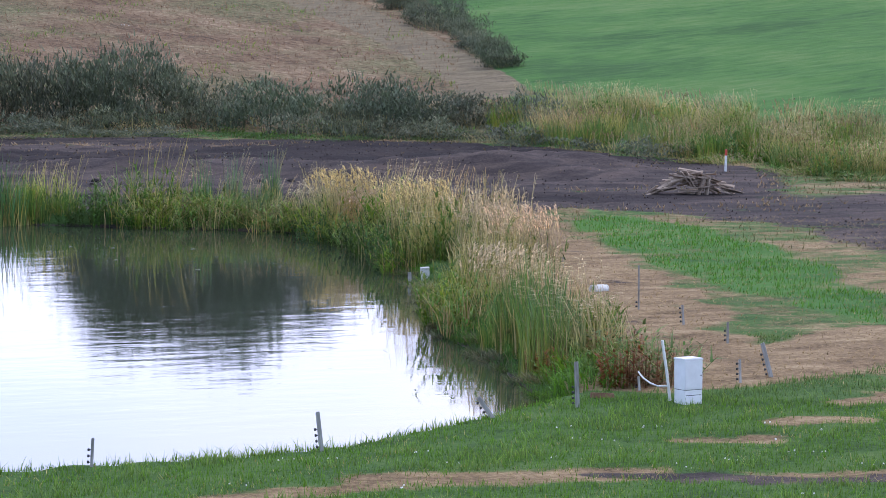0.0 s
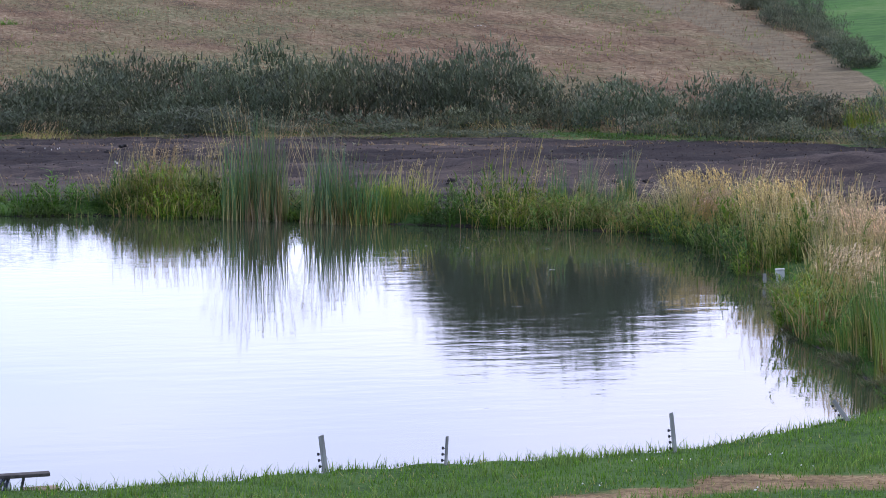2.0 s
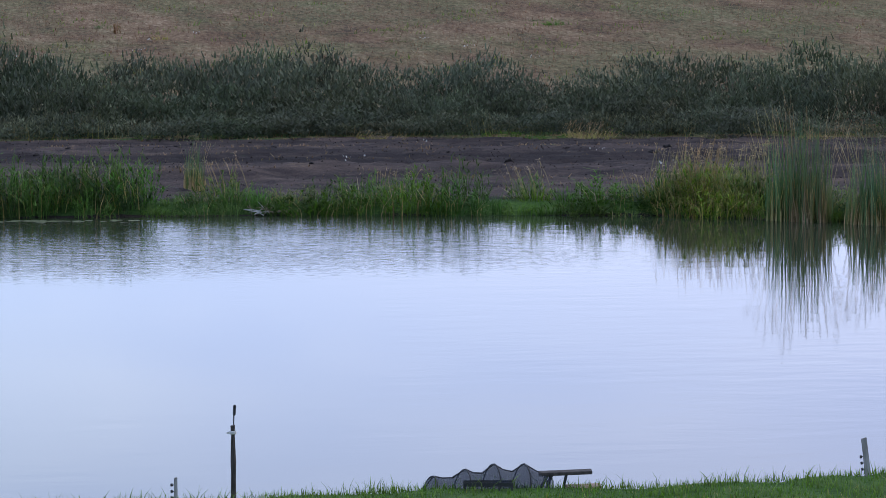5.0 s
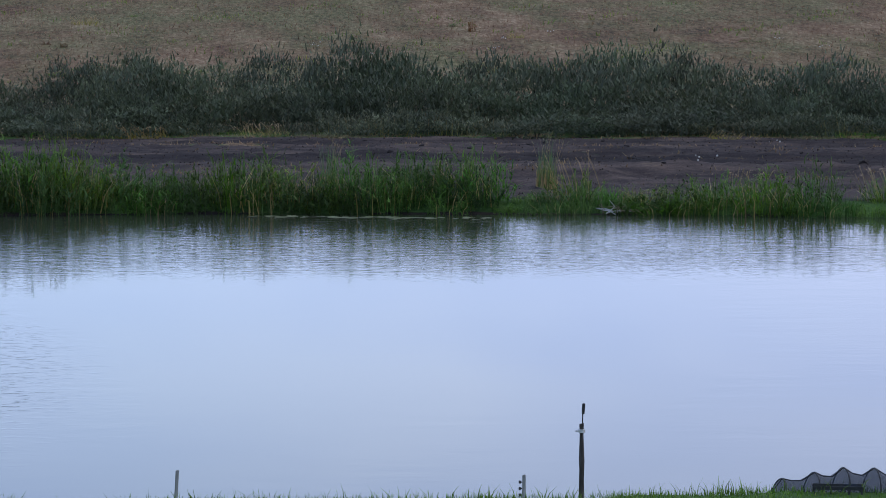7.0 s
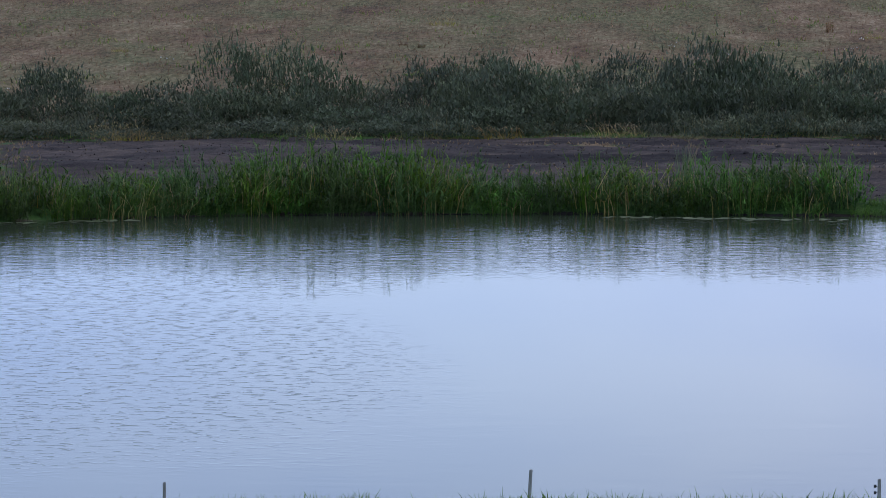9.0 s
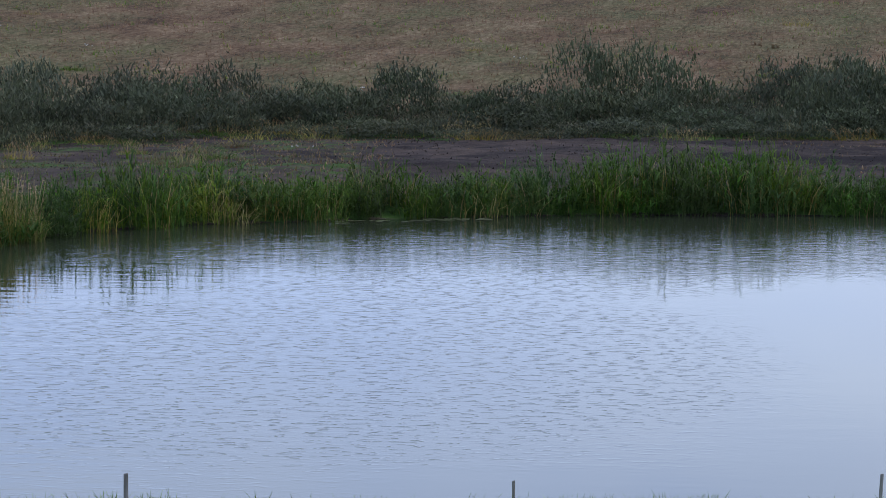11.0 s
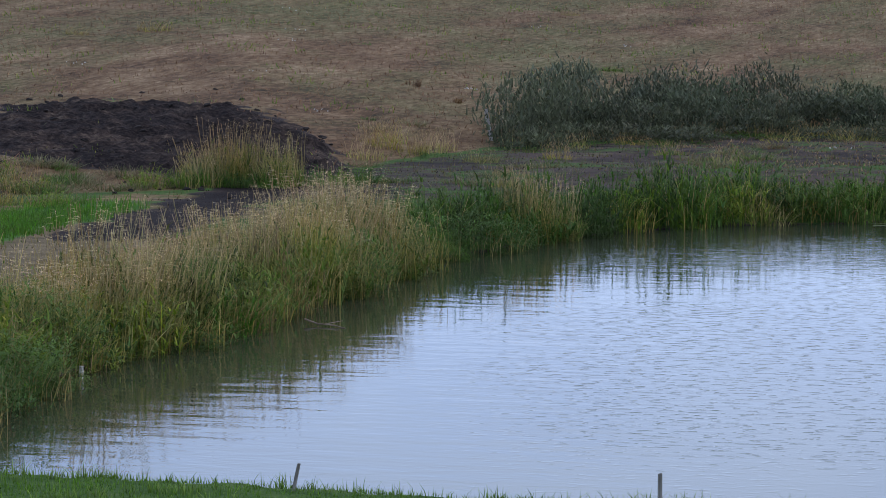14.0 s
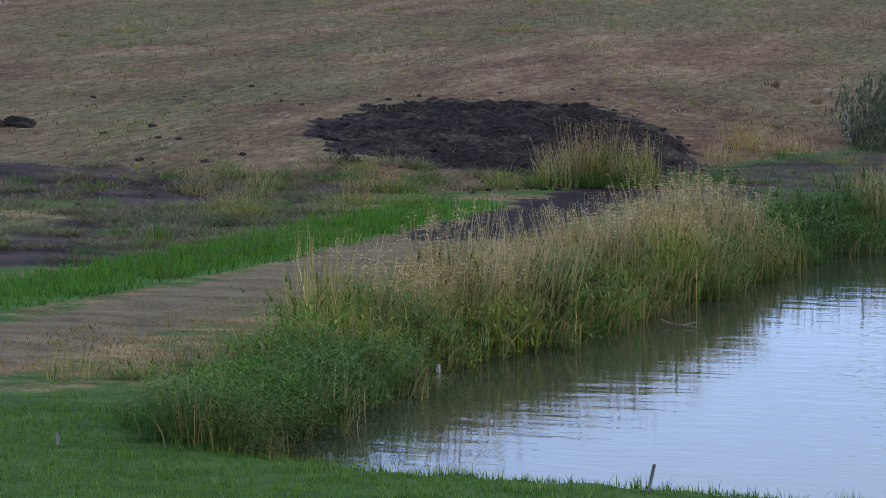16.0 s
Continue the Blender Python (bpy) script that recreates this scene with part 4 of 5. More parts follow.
def plant_hedge():
    """The belt of tall weeds between the turned earth and the stubble."""
    rows = ((-2.4, 2.0, 0.30), (-0.4, 1.6, 0.42), (1.4, 1.6, 0.58), (3.8, 1.8, 0.84), (6.8, 1.9, 1.0), (10.2, 2.2, 1.0))
    for r, (off, gap, h) in enumerate(rows):
        a = -16.3
        while a < 31:
            foot = float(foot_of_slope(np.array(a)))
            d = foot + off + rng.normal(0, 0.5)
            x, y = d * math.sin(radians(a)), d * math.cos(radians(a))
            gain, kind = 1.0, pick(weed=10, weed_grey=1)
            low_row = r == 0
            mound = 0.64 + 0.46 * drift(x, y, 0.16, 1.3)
            if a < -2.5:
                gain = 0.82 + 0.18 * (math.sin(a * 1.9) > -0.25)
                kind = pick(weed=7, weed_grey=3, dry=0.6)
            if -9.0 < a < -6.6:
                gain, kind = 0.74, pick(dry=1, weed_grey=4, weed=3)
            if a > 15 and r < 4:
                kind, gain = pick(weed_grey=5, weed=1, weed_green=2, dry=1), 0.72
            if a > 20:
                kind, gain = (pick(weed_grey=5, weed=1, dry=1, weed_green=2) if r < 4 else pick(weed=5, weed_grey=4)), (1.0 - 0.07 * (a - 20))
            if a > 24.5:
                kind, gain = pick(dry=3, weed_grey=4, green=3, cattail=2), 0.8
            if a > 27.5:
                kind, gain = pick(dry=3, yellow=4, green=4), 0.7
            if r in (1, 2) and kind == "weed" and rng.random() < 0.6:
                kind = pick(weed_green=1, weed_grey=3, dry=0.4)
            if r < 4 and abs(a + 16.9) < 0.5:
                kind, gain = "flat", 0.6
            if low_row:
                kind, gain = pick(weed_green=3, flat=3, dry=2), 1.0
                if rng.random() < 0.35:
                    a += 0.6
                    continue
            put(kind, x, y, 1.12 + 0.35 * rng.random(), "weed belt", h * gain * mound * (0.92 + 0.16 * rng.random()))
            a += math.degrees(gap / d) * (0.8 + 0.4 * rng.random())


plant_bank()
for x, y, nx, ny in along([(-28.6, 58.5), (-28.9, 70.0), (-29.2, 88.0)], 0.9):
    low = y < 63
    put(pick(bank_bush=4, green=1, yellow=1) if low else pick(canary=4, yellow=1), x + rng.normal(0, 0.35), y, 1.0 + 0.25 * rng.random(), "plants on the pond bank", (1.05 if low else 0.86 if y < 74 else 1.0) * (0.88 + 0.2 * rng.random()))
# low growth on the shoulder behind the left bank's reeds
for x, y, nx, ny in along([(-30.6, 55.5), (-31.2, 63.0), (-32.0, 72.0), (-33.0, 84.0)], 0.55):
    put(pick(green=3, dry=2, yellow=1, bank_bush=1), x + rng.normal(0, 0.7), y, 0.6 + 0.3 * rng.random(), "plants on the pond bank", 0.45 + 0.3 * rng.random())
plant_stands()
plant_hedge()
# tall meadow edge below the green slope
for k in range(120):
    a = 24.6 + 6.4 * rng.random()
    d = float(foot_of_slope(np.array(a))) + 1 + 17 * rng.random() ** 1.4
    put(pick(dry=2, yellow=3, canary=1, green=4, cattail=1.5, sedge=2) if k % 3 else pick(dry=4, canary=2), d * math.sin(radians(a)), d * math.cos(radians(a)), 0.95 + 0.4 * rng.random(), "meadow edge", 0.75)
for sources in PLANTS.values():
    for src in sources:
        if src.name not in USED:
            for part_of in list(src.children):
                bpy.data.objects.remove(part_of)
            bpy.data.objects.remove(src)


def scatter(name, label, n, area, height, width, low, high, lean=0.6, segs=1, keep=None, category="grass"):
    """Short grass or stubble that nobody could count, as one object."""
    (a0, a1), (d0, d1) = area
    a = np.radians(a0 + (a1 - a0) * rng.random(n))
    d = np.sqrt(d0 ** 2 + (d1 ** 2 - d0 ** 2) * rng.random(n))
    x, y = d * np.sin(a), d * np.cos(a)
    if keep is not None:
        k = keep(x, y)
        x, y = x[k], y[k]
    n = len(x)
    h = height * (0.45 + 0.9 * rng.random(n) ** 1.5)
    v, f, c = blades(np.c_[x, y, land(x, y) - 0.015], h, width * (0.7 + 0.6 * rng.random(n)), lean * h * rng.random(n), rng.random(n) * 6.283,
                     0.6 + rng.random(n), tints(n, *low), tints(n, *high), segs, facing=rng.random(n) * np.pi)
    tagged(new(name, fast_mesh(name, v, f, FOLIAGE, c)), label, category, kind="stuff")


def tuft_noise(x, y):
    return wobble(x, y, 1.1, 5.0) + 0.7 * wobble(x, y, 3.1, 9.0)


def on_lawn(x, y):
    so, st, cr, fi, tr, fr = zones(x, y)
    s = shape_distance(x, y, SHORE)
    return (s > 0.12) & (np.maximum(np.maximum(so, st), tr) < 0.45 + 0.3 * rng.random(len(x))) & (tuft_noise(x, y) > -1.1 + 0.9 * rng.random(len(x)))


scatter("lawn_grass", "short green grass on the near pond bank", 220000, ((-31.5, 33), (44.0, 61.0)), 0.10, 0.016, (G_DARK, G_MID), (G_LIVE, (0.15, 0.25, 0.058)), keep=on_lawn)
scatter("lawn_rim_grass", "short green grass between the lawn and the mown straw", 46000, ((19, 36), (60, 72)), 0.11, 0.02, (G_DARK, G_MID), (G_LIVE, (0.17, 0.24, 0.06)),
        keep=lambda x, y: (shape_distance(x, y, SHORE) > 1.0) & (zones(x, y)[1] < 0.6) & (zones(x, y)[2] < 0.6) & (tuft_noise(x, y) > -0.9 + rng.random(len(x))))
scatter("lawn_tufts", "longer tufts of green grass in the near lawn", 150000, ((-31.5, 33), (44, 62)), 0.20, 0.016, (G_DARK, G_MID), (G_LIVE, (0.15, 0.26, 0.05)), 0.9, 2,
        keep=lambda x, y: (shape_distance(x, y, SHORE) > 0.4) & (wobble(x, y, 2.1, 4.0) + 0.7 * wobble(x, y, 0.7, 1.5) > 0.25 + 0.3 * rng.random(len(x))) & (np.maximum(zones(x, y)[1], zones(x, y)[0]) < 0.5))
scatter("lawn_straw", "bleached dry blades among the lawn grass", 12000, ((9, 33), (44, 60)), 0.09, 0.012, (STRAW_LO, G_YEL), (STRAW_LO, STRAW_HI), 1.2,
        keep=lambda x, y: (shape_distance(x, y, SHORE) > 0.3) & (tuft_noise(x * 1.3, y * 1.3) > 0.15))
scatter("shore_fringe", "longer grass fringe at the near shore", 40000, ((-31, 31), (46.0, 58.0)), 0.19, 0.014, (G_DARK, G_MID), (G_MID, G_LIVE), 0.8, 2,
        keep=lambda x, y: (shape_distance(x, y, SHORE) > 0.05) & (shape_distance(x, y, SHORE) < 0.95) & (y < 58) & (tuft_noise(x, y) > -0.2))
scatter("mown_straw", "dry mown straw stubble beside the bank", 56000, ((12, 36), (44, 108)), 0.06, 0.026, (STRAW_LO, STRAW_LO), (STRAW_LO, STRAW_HI), 3.0,
        keep=lambda x, y: zones(x, y)[1] > 0.4)
scatter("young_grass", "bright green regrowing grass patch", 80000, ((22, 38), (56, 106)), 0.16, 0.024, (G_MID, G_LIVE), (G_LIVE, (0.11, 0.22, 0.05)), 0.7,
        keep=lambda x, y: (zones(x, y)[2] > 0.35 + 0.4 * rng.random(len(x))) & (np.hypot(x, y) < 112) & (tuft_noise(x, y) > -0.8 + rng.random(len(x))))
scatter("verge_grass", "bright green grass verge beside the wheel track", 66000, ((-38, -18), (62, 122)), 0.38, 0.036, (G_MID, G_LIVE), (G_LIVE, (0.11, 0.27, 0.045)), 0.7,
        keep=lambda x, y: zones(x, y)[2] > 0.4)
scatter("bank_top_grass", "rough grass on the top of the left bank", 150000, ((-36, -14), (50, 130)), 0.15, 0.024, ((0.12, 0.105, 0.05), (0.16, 0.12, 0.07)), (G_YEL, STRAW_LO), 1.1,
        keep=lambda x, y: (y > 57) & (shape_distance(x, y, SHORE) > 1.5) & (shape_distance(x, y, SHORE) < 9) & (zones(x, y)[2] < 0.3) & (zones(x, y)[0] < 0.6) & (tuft_noise(x, y) > -0.3 + 0.8 * rng.random(len(x))))
scatter("earth_weeds", "sparse dry weeds on the turned earth", 50000, ((-18, 31), (104, 164)), 0.13, 0.04, (BROWN, (0.12, 0.11, 0.05)), ((0.15, 0.125, 0.07), (0.27, 0.21, 0.13)), 1.4,
        keep=lambda x, y: (zones(x, y)[0] > 0.5) & (wobble(x * 0.18, y, 0.8, 2.2) + 0.55 * wobble(x, y, 1.9, 1.0) > 0.42 + 0.4 * rng.random(len(x))))
scatter("crust_straw", "dry straw and weeds on the crusts between the wet earth strips", 110000, ((-14, 30), (110, 166)), 0.13, 0.06, (BROWN, STRAW_LO), (STRAW_LO, STRAW_HI), 1.3,
        keep=lambda x, y: (zones(x, y)[1] > 0.36 + 0.3 * rng.random(len(x))) & (zones(x, y)[0] < 0.75) & (tuft_noise(x, y) > -0.6 + rng.random(len(x))))
scatter("earth_crumbs", "small crumbs and ruts of turned black earth", 30000, ((-30, 32), (88, 164)), 0.06, 0.08, ((0.012, 0.010, 0.010), (0.03, 0.024, 0.022)), ((0.02, 0.016, 0.015), (0.075, 0.055, 0.048)), 0.9,
        keep=lambda x, y: (zones(x, y)[0] > 0.5), category="earth")
scatter("rough_grass", "rough dry and green grass on the uneven ground", 70000, ((-32, 31), (62, 150)), 0.17, 0.04, (G_DARK, BROWN), (G_MID, STRAW_LO), 1.0,
        keep=lambda x, y: (np.hypot(x, y) > 95) & (zones(x, y)[0] < 0.6) & (zones(x, y)[1] > 0.3) & (zones(x, y)[1] < 0.6) & (zones(x, y)[2] < 0.4) & (shape_distance(x, y, SHORE) > 1.2) & (tuft_noise(x, y) > -0.3))
scatter("field_stubble", "dry stubble and tufts on the rising field", 150000, ((-34, 24), (114, 262)), 0.17, 0.055, ((0.07, 0.045, 0.028), STRAW_LO), (BROWN, (0.34, 0.235, 0.14)), 1.2,
        keep=lambda x, y: (zones(x, y)[3] > 0.5) & (tuft_noise(x * 0.5, y) > -0.5 + rng.random(len(x))))
scatter("field_weeds", "green weeds scattered over the stubble", 90000, ((-34, 24), (116, 255)), 0.26, 0.06, (G_DARK, G_MID), (G_MID, G_YEL), 1.0,
        keep=lambda x, y: (zones(x, y)[3] > 0.5) & (wobble(x, y * 0.4, 0.45, 3.0) + 0.6 * wobble(x, y * 0.5, 1.6, 8.0) > 0.42 + 0.25 * rng.random(len(x))))


# ---------------------------------------------------------------- far trees above the field, seen in the pond's mirror
def tree(x, y, h, spread, seed):
    r = np.random.default_rng(seed)
    base = land_at(x, y)
    root = new("broadleaf_tree")
    root.matrix_basis = pose(x, y, base)
    bm = bmesh.new()

    def limb(a, b, ra, rb):
        d = Vector(b) - Vector(a)
        m = Matrix.Translation((Vector(a) + Vector(b)) / 2) @ d.to_track_quat("Z", "Y").to_matrix().to_4x4()
        bmesh.ops.create_cone(bm, cap_ends=True, segments=8, radius1=ra, radius2=rb, depth=d.length, matrix=m)

    limb((0, 0, -0.3), (0.2, 0.1, h * 0.35), 0.45, 0.33)
    limb((0.2, 0.1, h * 0.34), (0, 0.3, h * 0.8), 0.33, 0.1)
    pads = []
    for k in range(26):
        t = 0.22 + 0.76 * r.random()
        ang, rad = r.random() * 6.283, spread * math.sin(math.pi * min(1, 0.22 + 0.75 * t) ** 1.1) * (0.35 + 0.65 * r.random())
        p = (math.cos(ang) * rad, math.sin(ang) * rad, h * t)
        limb((0.1, 0.15, h * max(0.2, t - 0.22)), p, 0.13, 0.04)
        pads.append(p)
    me = bpy.data.meshes.new("trunk")
    bm.to_mesh(me)
    me.materials.append(DARK_WOOD)
    new("trunk", me).parent = root
    pads = np.array(pads)
    m = 5600
    k = r.integers(len(pads), size=m)
    q = pads[k] + r.normal(0, 1, (m, 3)) * (spread * 0.22, spread * 0.22, spread * 0.2)
    s = 0.45 + 0.45 * r.random(m)
    # leaf tints paled and blued: distance haze painted into the crown
    v, f, c = blades(q, s * (r.random(m) - 0.4), s * 0.75, s, r.random(m) * 6.283, np.full(m, 0.8), tints(m, (0.085, 0.115, 0.095), (0.15, 0.19, 0.155)), tints(m, (0.095, 0.125, 0.105), (0.16, 0.20, 0.165)), 1, taper=0.7)
    new("crown", fast_mesh("crown", v, f, FOLIAGE, c)).parent = root
    tagged(root, "dark green broadleaf tree on the rising field", "tree", "trees on the hill")


for n, (a, d, h, spread) in enumerate(((17.8, 332, 13.0, 6.0), (18.4, 326, 15.8, 7.0), (19.1, 331, 17.0, 7.0), (19.7, 325, 17.0, 7.0), (20.3, 331, 17.2, 7.0), (20.9, 327, 16.4, 7.0), (21.6, 332, 14.0, 6.0))):
    tree(d * math.sin(radians(a)), d * math.cos(radians(a)), h, spread, 40 + n)


# ---------------------------------------------------------------- things: helpers
def part(name, bm, material, parent=None, label="", smooth=False):
    me = bpy.data.meshes.new(name)
    bm.to_mesh(me)
    bm.free()
    me.materials.append(material)
    if smooth:
        me.shade_smooth()
    ob = new(name, me)
    if parent is not None:
        ob.parent = parent
    if label:
        tagged(ob, label)
    return ob


def box_bm(sx, sy, sz, m=None, bevel=0.006, taper=1.0, bm=None):
    """A bevelled block standing on z = 0, its top scaled by taper."""
    b = bmesh.new()
    bmesh.ops.create_cube(b, size=1)
    for v in b.verts:
        k = taper if v.co.z > 0 else 1.0
        v.co = Vector((v.co.x * sx * k, v.co.y * sy * k, (v.co.z + 0.5) * sz))
    if bevel:
        bmesh.ops.bevel(b, geom=b.edges[:], offset=bevel, segments=2, affect="EDGES")
    if m is not None:
        bmesh.ops.transform(b, matrix=m, verts=b.verts)
    if bm is None:
        return b
    t = bpy.data.meshes.new("t")
    b.to_mesh(t)
    bm.from_mesh(t)
    b.free()
    bpy.data.meshes.remove(t)
    return bm


def tube_bm(points, radii, sides=8, bm=None):
    """A round bar along a line of points."""
    bm = bm or bmesh.new()
    rings = []
    pts = [Vector(p) for p in points]
    for i, p in enumerate(pts):
        d = (pts[min(i + 1, len(pts) - 1)] - pts[max(i - 1, 0)]).normalized()
        q = d.to_track_quat("Z", "Y").to_matrix()
        r = radii[i] if isinstance(radii, (list, tuple)) else radii
        rings.append([bm.verts.new(p + q @ Vector((r * math.cos(a), r * math.sin(a), 0))) for a in (2 * math.pi * k / sides for k in range(sides))])
    for a, b in zip(rings, rings[1:]):
        for k in range(sides):
            bm.faces.new((a[k], a[(k + 1) % sides], b[(k + 1) % sides], b[k]))
    bm.faces.new(rings[0][::-1])
    bm.faces.new(rings[-1])
    return bm


def worn(bm, amount, seed=0):
    """Rough, uneven edges."""
    r = random.Random(seed)
    for v in bm.verts:
        v.co += Vector((r.uniform(-1, 1), r.uniform(-1, 1), r.uniform(-1, 1))) * amount
    return bm


# ---------------------------------------------------------------- fence round the pond
def fence_post(x, y, top, lean, width=0.06, knobs=4, wood=None, square=True, sway=0.0, group="low fence posts round the pond", label=""):
    z = land_at(x, y)
    h = (top - z) / math.cos(radians(lean))
    root = new("fence_post")
    root.matrix_basis = pose(x, y, z, 0, lean, math.degrees(math.atan2(-x, y)))
    wood = wood or GREY_WOOD
    b = box_bm(width, width * 0.75, h + 0.25, pose(0, 0, -0.25), 0.007, 0.92) if square else tube_bm([(0, 0, -0.25), (0.004, 0, h * 0.5), (0, 0, h)], [width * 0.5, width * 0.48, width * 0.43], 10)
    for v in b.verts:
        if v.co.z > h - 0.02:
            v.co.z += 0.18 * v.co.x
    part("stake", worn(b, 0.002, int(x * 10)), wood, root)
    for k in range(knobs):
        c = tube_bm([(-width * 0.5, 0, 0), (-width * 0.5 - 0.014, 0, 0), (-width * 0.5 - 0.016, 0, 0), (-width * 0.5 - 0.045, 0, 0), (-width * 0.5 - 0.05, 0, 0)],
                    [0.008, 0.008, 0.022, 0.024, 0.012], 8)
        bmesh.ops.translate(c, verts=c.verts, vec=(0, 0, 0.07 + k * 0.095))
        part("insulator", c, BLACK_PLASTIC, root)
    return tagged(root, label or "short weathered wooden fence post with black insulators", "post", group)


NEAR_POSTS = [
    (16.24, 50.29, 0.72, 3, 0.05, 3),
    (14.29, 50.23, 0.82, -7, 0.09, 3),
    (20.28, 50.87, 0.86, -6, 0.075, 4),
    (-1.3, 49.34, 0.72, 3, 0.05, 0),
    (3.76, 49.78, 0.56, 0, 0.055, 3),
    (-6.55, 48.96, 0.55, 0, 0.045, 0),
    (-11.98, 47.68, 0.71, 0, 0.07, 0),
    (-17.43, 47.25, 0.68, 12, 0.055, 0),
]
BANK_POSTS = [
    (26.12, 53.52, 1.14, -2, 0.085, 4),
    (33.67, 61.99, 0.76, 0, 0.055, 3),
    (34.39, 65.3, 0.79, -4, 0.055, 4),
    (30.4, 55.47, 0.8, -2, 0.05, 4),
    (31.28, 55.89, 1.02, -15, 0.085, 5),
    (28.24, 55.31, 0.6, -4, 0.05, 1),
    (35.1, 68.82, 1.35, 0, 0.04, 2),
    (38.96, 81.63, 0.9, -3, 0.05, 4),
    (39.55, 83.95, 1.48, -3, 0.06, 5),
    (38.23, 79.21, 0.66, 0, 0.05, 3),
    (40.73, 88.64, 0.67, 0, 0.05, 3),
    (-23.17, 48.4, 0.41, 0, 0.06, 0),
    (-28.07, 48.4, 0.48, -4, 0.06, 0),
    (24.27, 53.01, 0.66, -35, 0.08, 4),
    (-44.9, 147.5, 1.95, -10, 0.17, 0),
]
MAST = (4.59, 49.66, 1.32, 0)
STAKE = (63.12, 116.5, 1.22)
WATER_STAKES = ((-27.15, 61.64, 0.25, 2, 0.10), (34.42, 80.3, 0.30, 0, 0.11), (27.92, 107.38, 0.60, -6, 0.09))
for x, y, top, lean, width, knobs in NEAR_POSTS + BANK_POSTS:
    fence_post(x, y, top, lean, width, knobs)
fence_post(*MAST, 0.085, 0, DARK_WOOD, square=False, group="", label="dark round post with a thin rod and a white band")
mast = [o for o in bpy.data.objects if o.name.startswith("fence_post")][-1]
mast.name = "marker_post"
mh = MAST[2] - land_at(MAST[0], MAST[1])
part("band", tube_bm([(0, 0, mh - 0.13), (0, 0, mh - 0.125), (0, 0, mh - 0.085), (0, 0, mh - 0.08)], [0.04, 0.052, 0.052, 0.04], 12), WHITE_DIRTY, mast, "white plastic band")
part("band_clip", box_bm(0.10, 0.02, 0.022, pose(-0.04, -0.03, mh - 0.115), 0.003), WHITE_DIRTY, mast)
part("rod", tube_bm([(0.012, 0, mh - 0.05), (0.016, 0, mh + 0.14), (0.022, 0, mh + 0.15), (0.03, 0, mh + 0.29), (0.03, 0, mh + 0.30)], [0.009, 0.009, 0.021, 0.023, 0.012], 8), BLACK_PLASTIC, mast, "thin dark rod")

# ---------------------------------------------------------------- white cabinet and what stands round it
def cabinet(x, y, turn):
    z = land_at(x, y)
    root = new("electrical_cabinet")
    root.matrix_basis = pose(x, y, z - 0.02, 0, 0, turn)
    part("plinth", box_bm(0.375, 0.315, 0.285, pose(0, 0, -0.02), 0.006), WHITE_PAINT, root)
    part("seam", box_bm(0.362, 0.302, 0.02, pose(0, 0, 0.262), 0.002), SEAM, root, "dark gap between plinth and body")
    part("body", box_bm(0.385, 0.325, 0.515, pose(0, 0, 0.275), 0.008), WHITE_PAINT, root)
    d = part("door", box_bm(0.355, 0.012, 0.48, pose(0, -0.1665, 0.29), 0.004), WHITE_PAINT, root)
    part("lock", tube_bm([(0.145, -0.171, 0.52), (0.145, -0.182, 0.52)], 0.013, 10), SEAM, d, "small dark lock")
    part("panel_gap", box_bm(0.33, 0.008, 0.012, pose(0, -0.156, 0.17), 0.002), SEAM, root)
    part("panel", box_bm(0.34, 0.010, 0.15, pose(0, -0.158, 0.0), 0.003), WHITE_PAINT, root)
    lid = box_bm(0.41, 0.35, 0.034, pose(0, 0, 0.79), 0.008, 0.97)
    part("lid", lid, WHITE_PAINT, root, "slightly overhanging white lid")
    return tagged(root, "white electrical cabinet on a plinth standing in the grass", "cabinet")


cabinet(28.12, 53.2, 8)
pole = new("pipe_pole")
pz = land_at(27.99, 53.58)
pole.matrix_basis = pose(27.99, 53.58, pz, 0, 0, -27.6)
part("pole", tube_bm([(0.0, 0, -0.2), (-0.085, 0, 0.5), (-0.165, 0, 1.03)], [0.028, 0.027, 0.026], 10), WHITE_DIRTY, pole)
part("cap", tube_bm([(-0.164, 0, 1.02), (-0.170, 0, 1.06), (-0.171, 0, 1.066)], [0.031, 0.031, 0.02], 10), WHITE_DIRTY, pole)
tagged(pole, "leaning white plastic pipe stuck in the grass", "pole")
hose = new("hose")
hose.matrix_basis = pose(27.99, 53.58, pz, 0, 0, -27.6)
part("hose_line", tube_bm([(-0.055, 0.03, 0.27), (-0.13, 0.15, 0.235), (-0.25, 0.45, 0.205), (-0.38, 0.8, 0.215), (-0.50, 1.2, 0.25), (-0.56, 1.45, 0.285), (-0.60, 1.55, 0.33)],
                          0.016, 8), WHITE_DIRTY, hose, smooth=True)
tagged(hose, "white hose sagging between the pipe and a post", "hose")
board = part("board", worn(box_bm(0.42, 0.11, 0.09, None, 0.01), 0.006, 3), RUST)
board.matrix_basis = pose(27.08, 54.5, land_at(27.08, 54.5), 0, 3, -20)
tagged(board, "red-brown wooden board lying at the water's edge", "board")

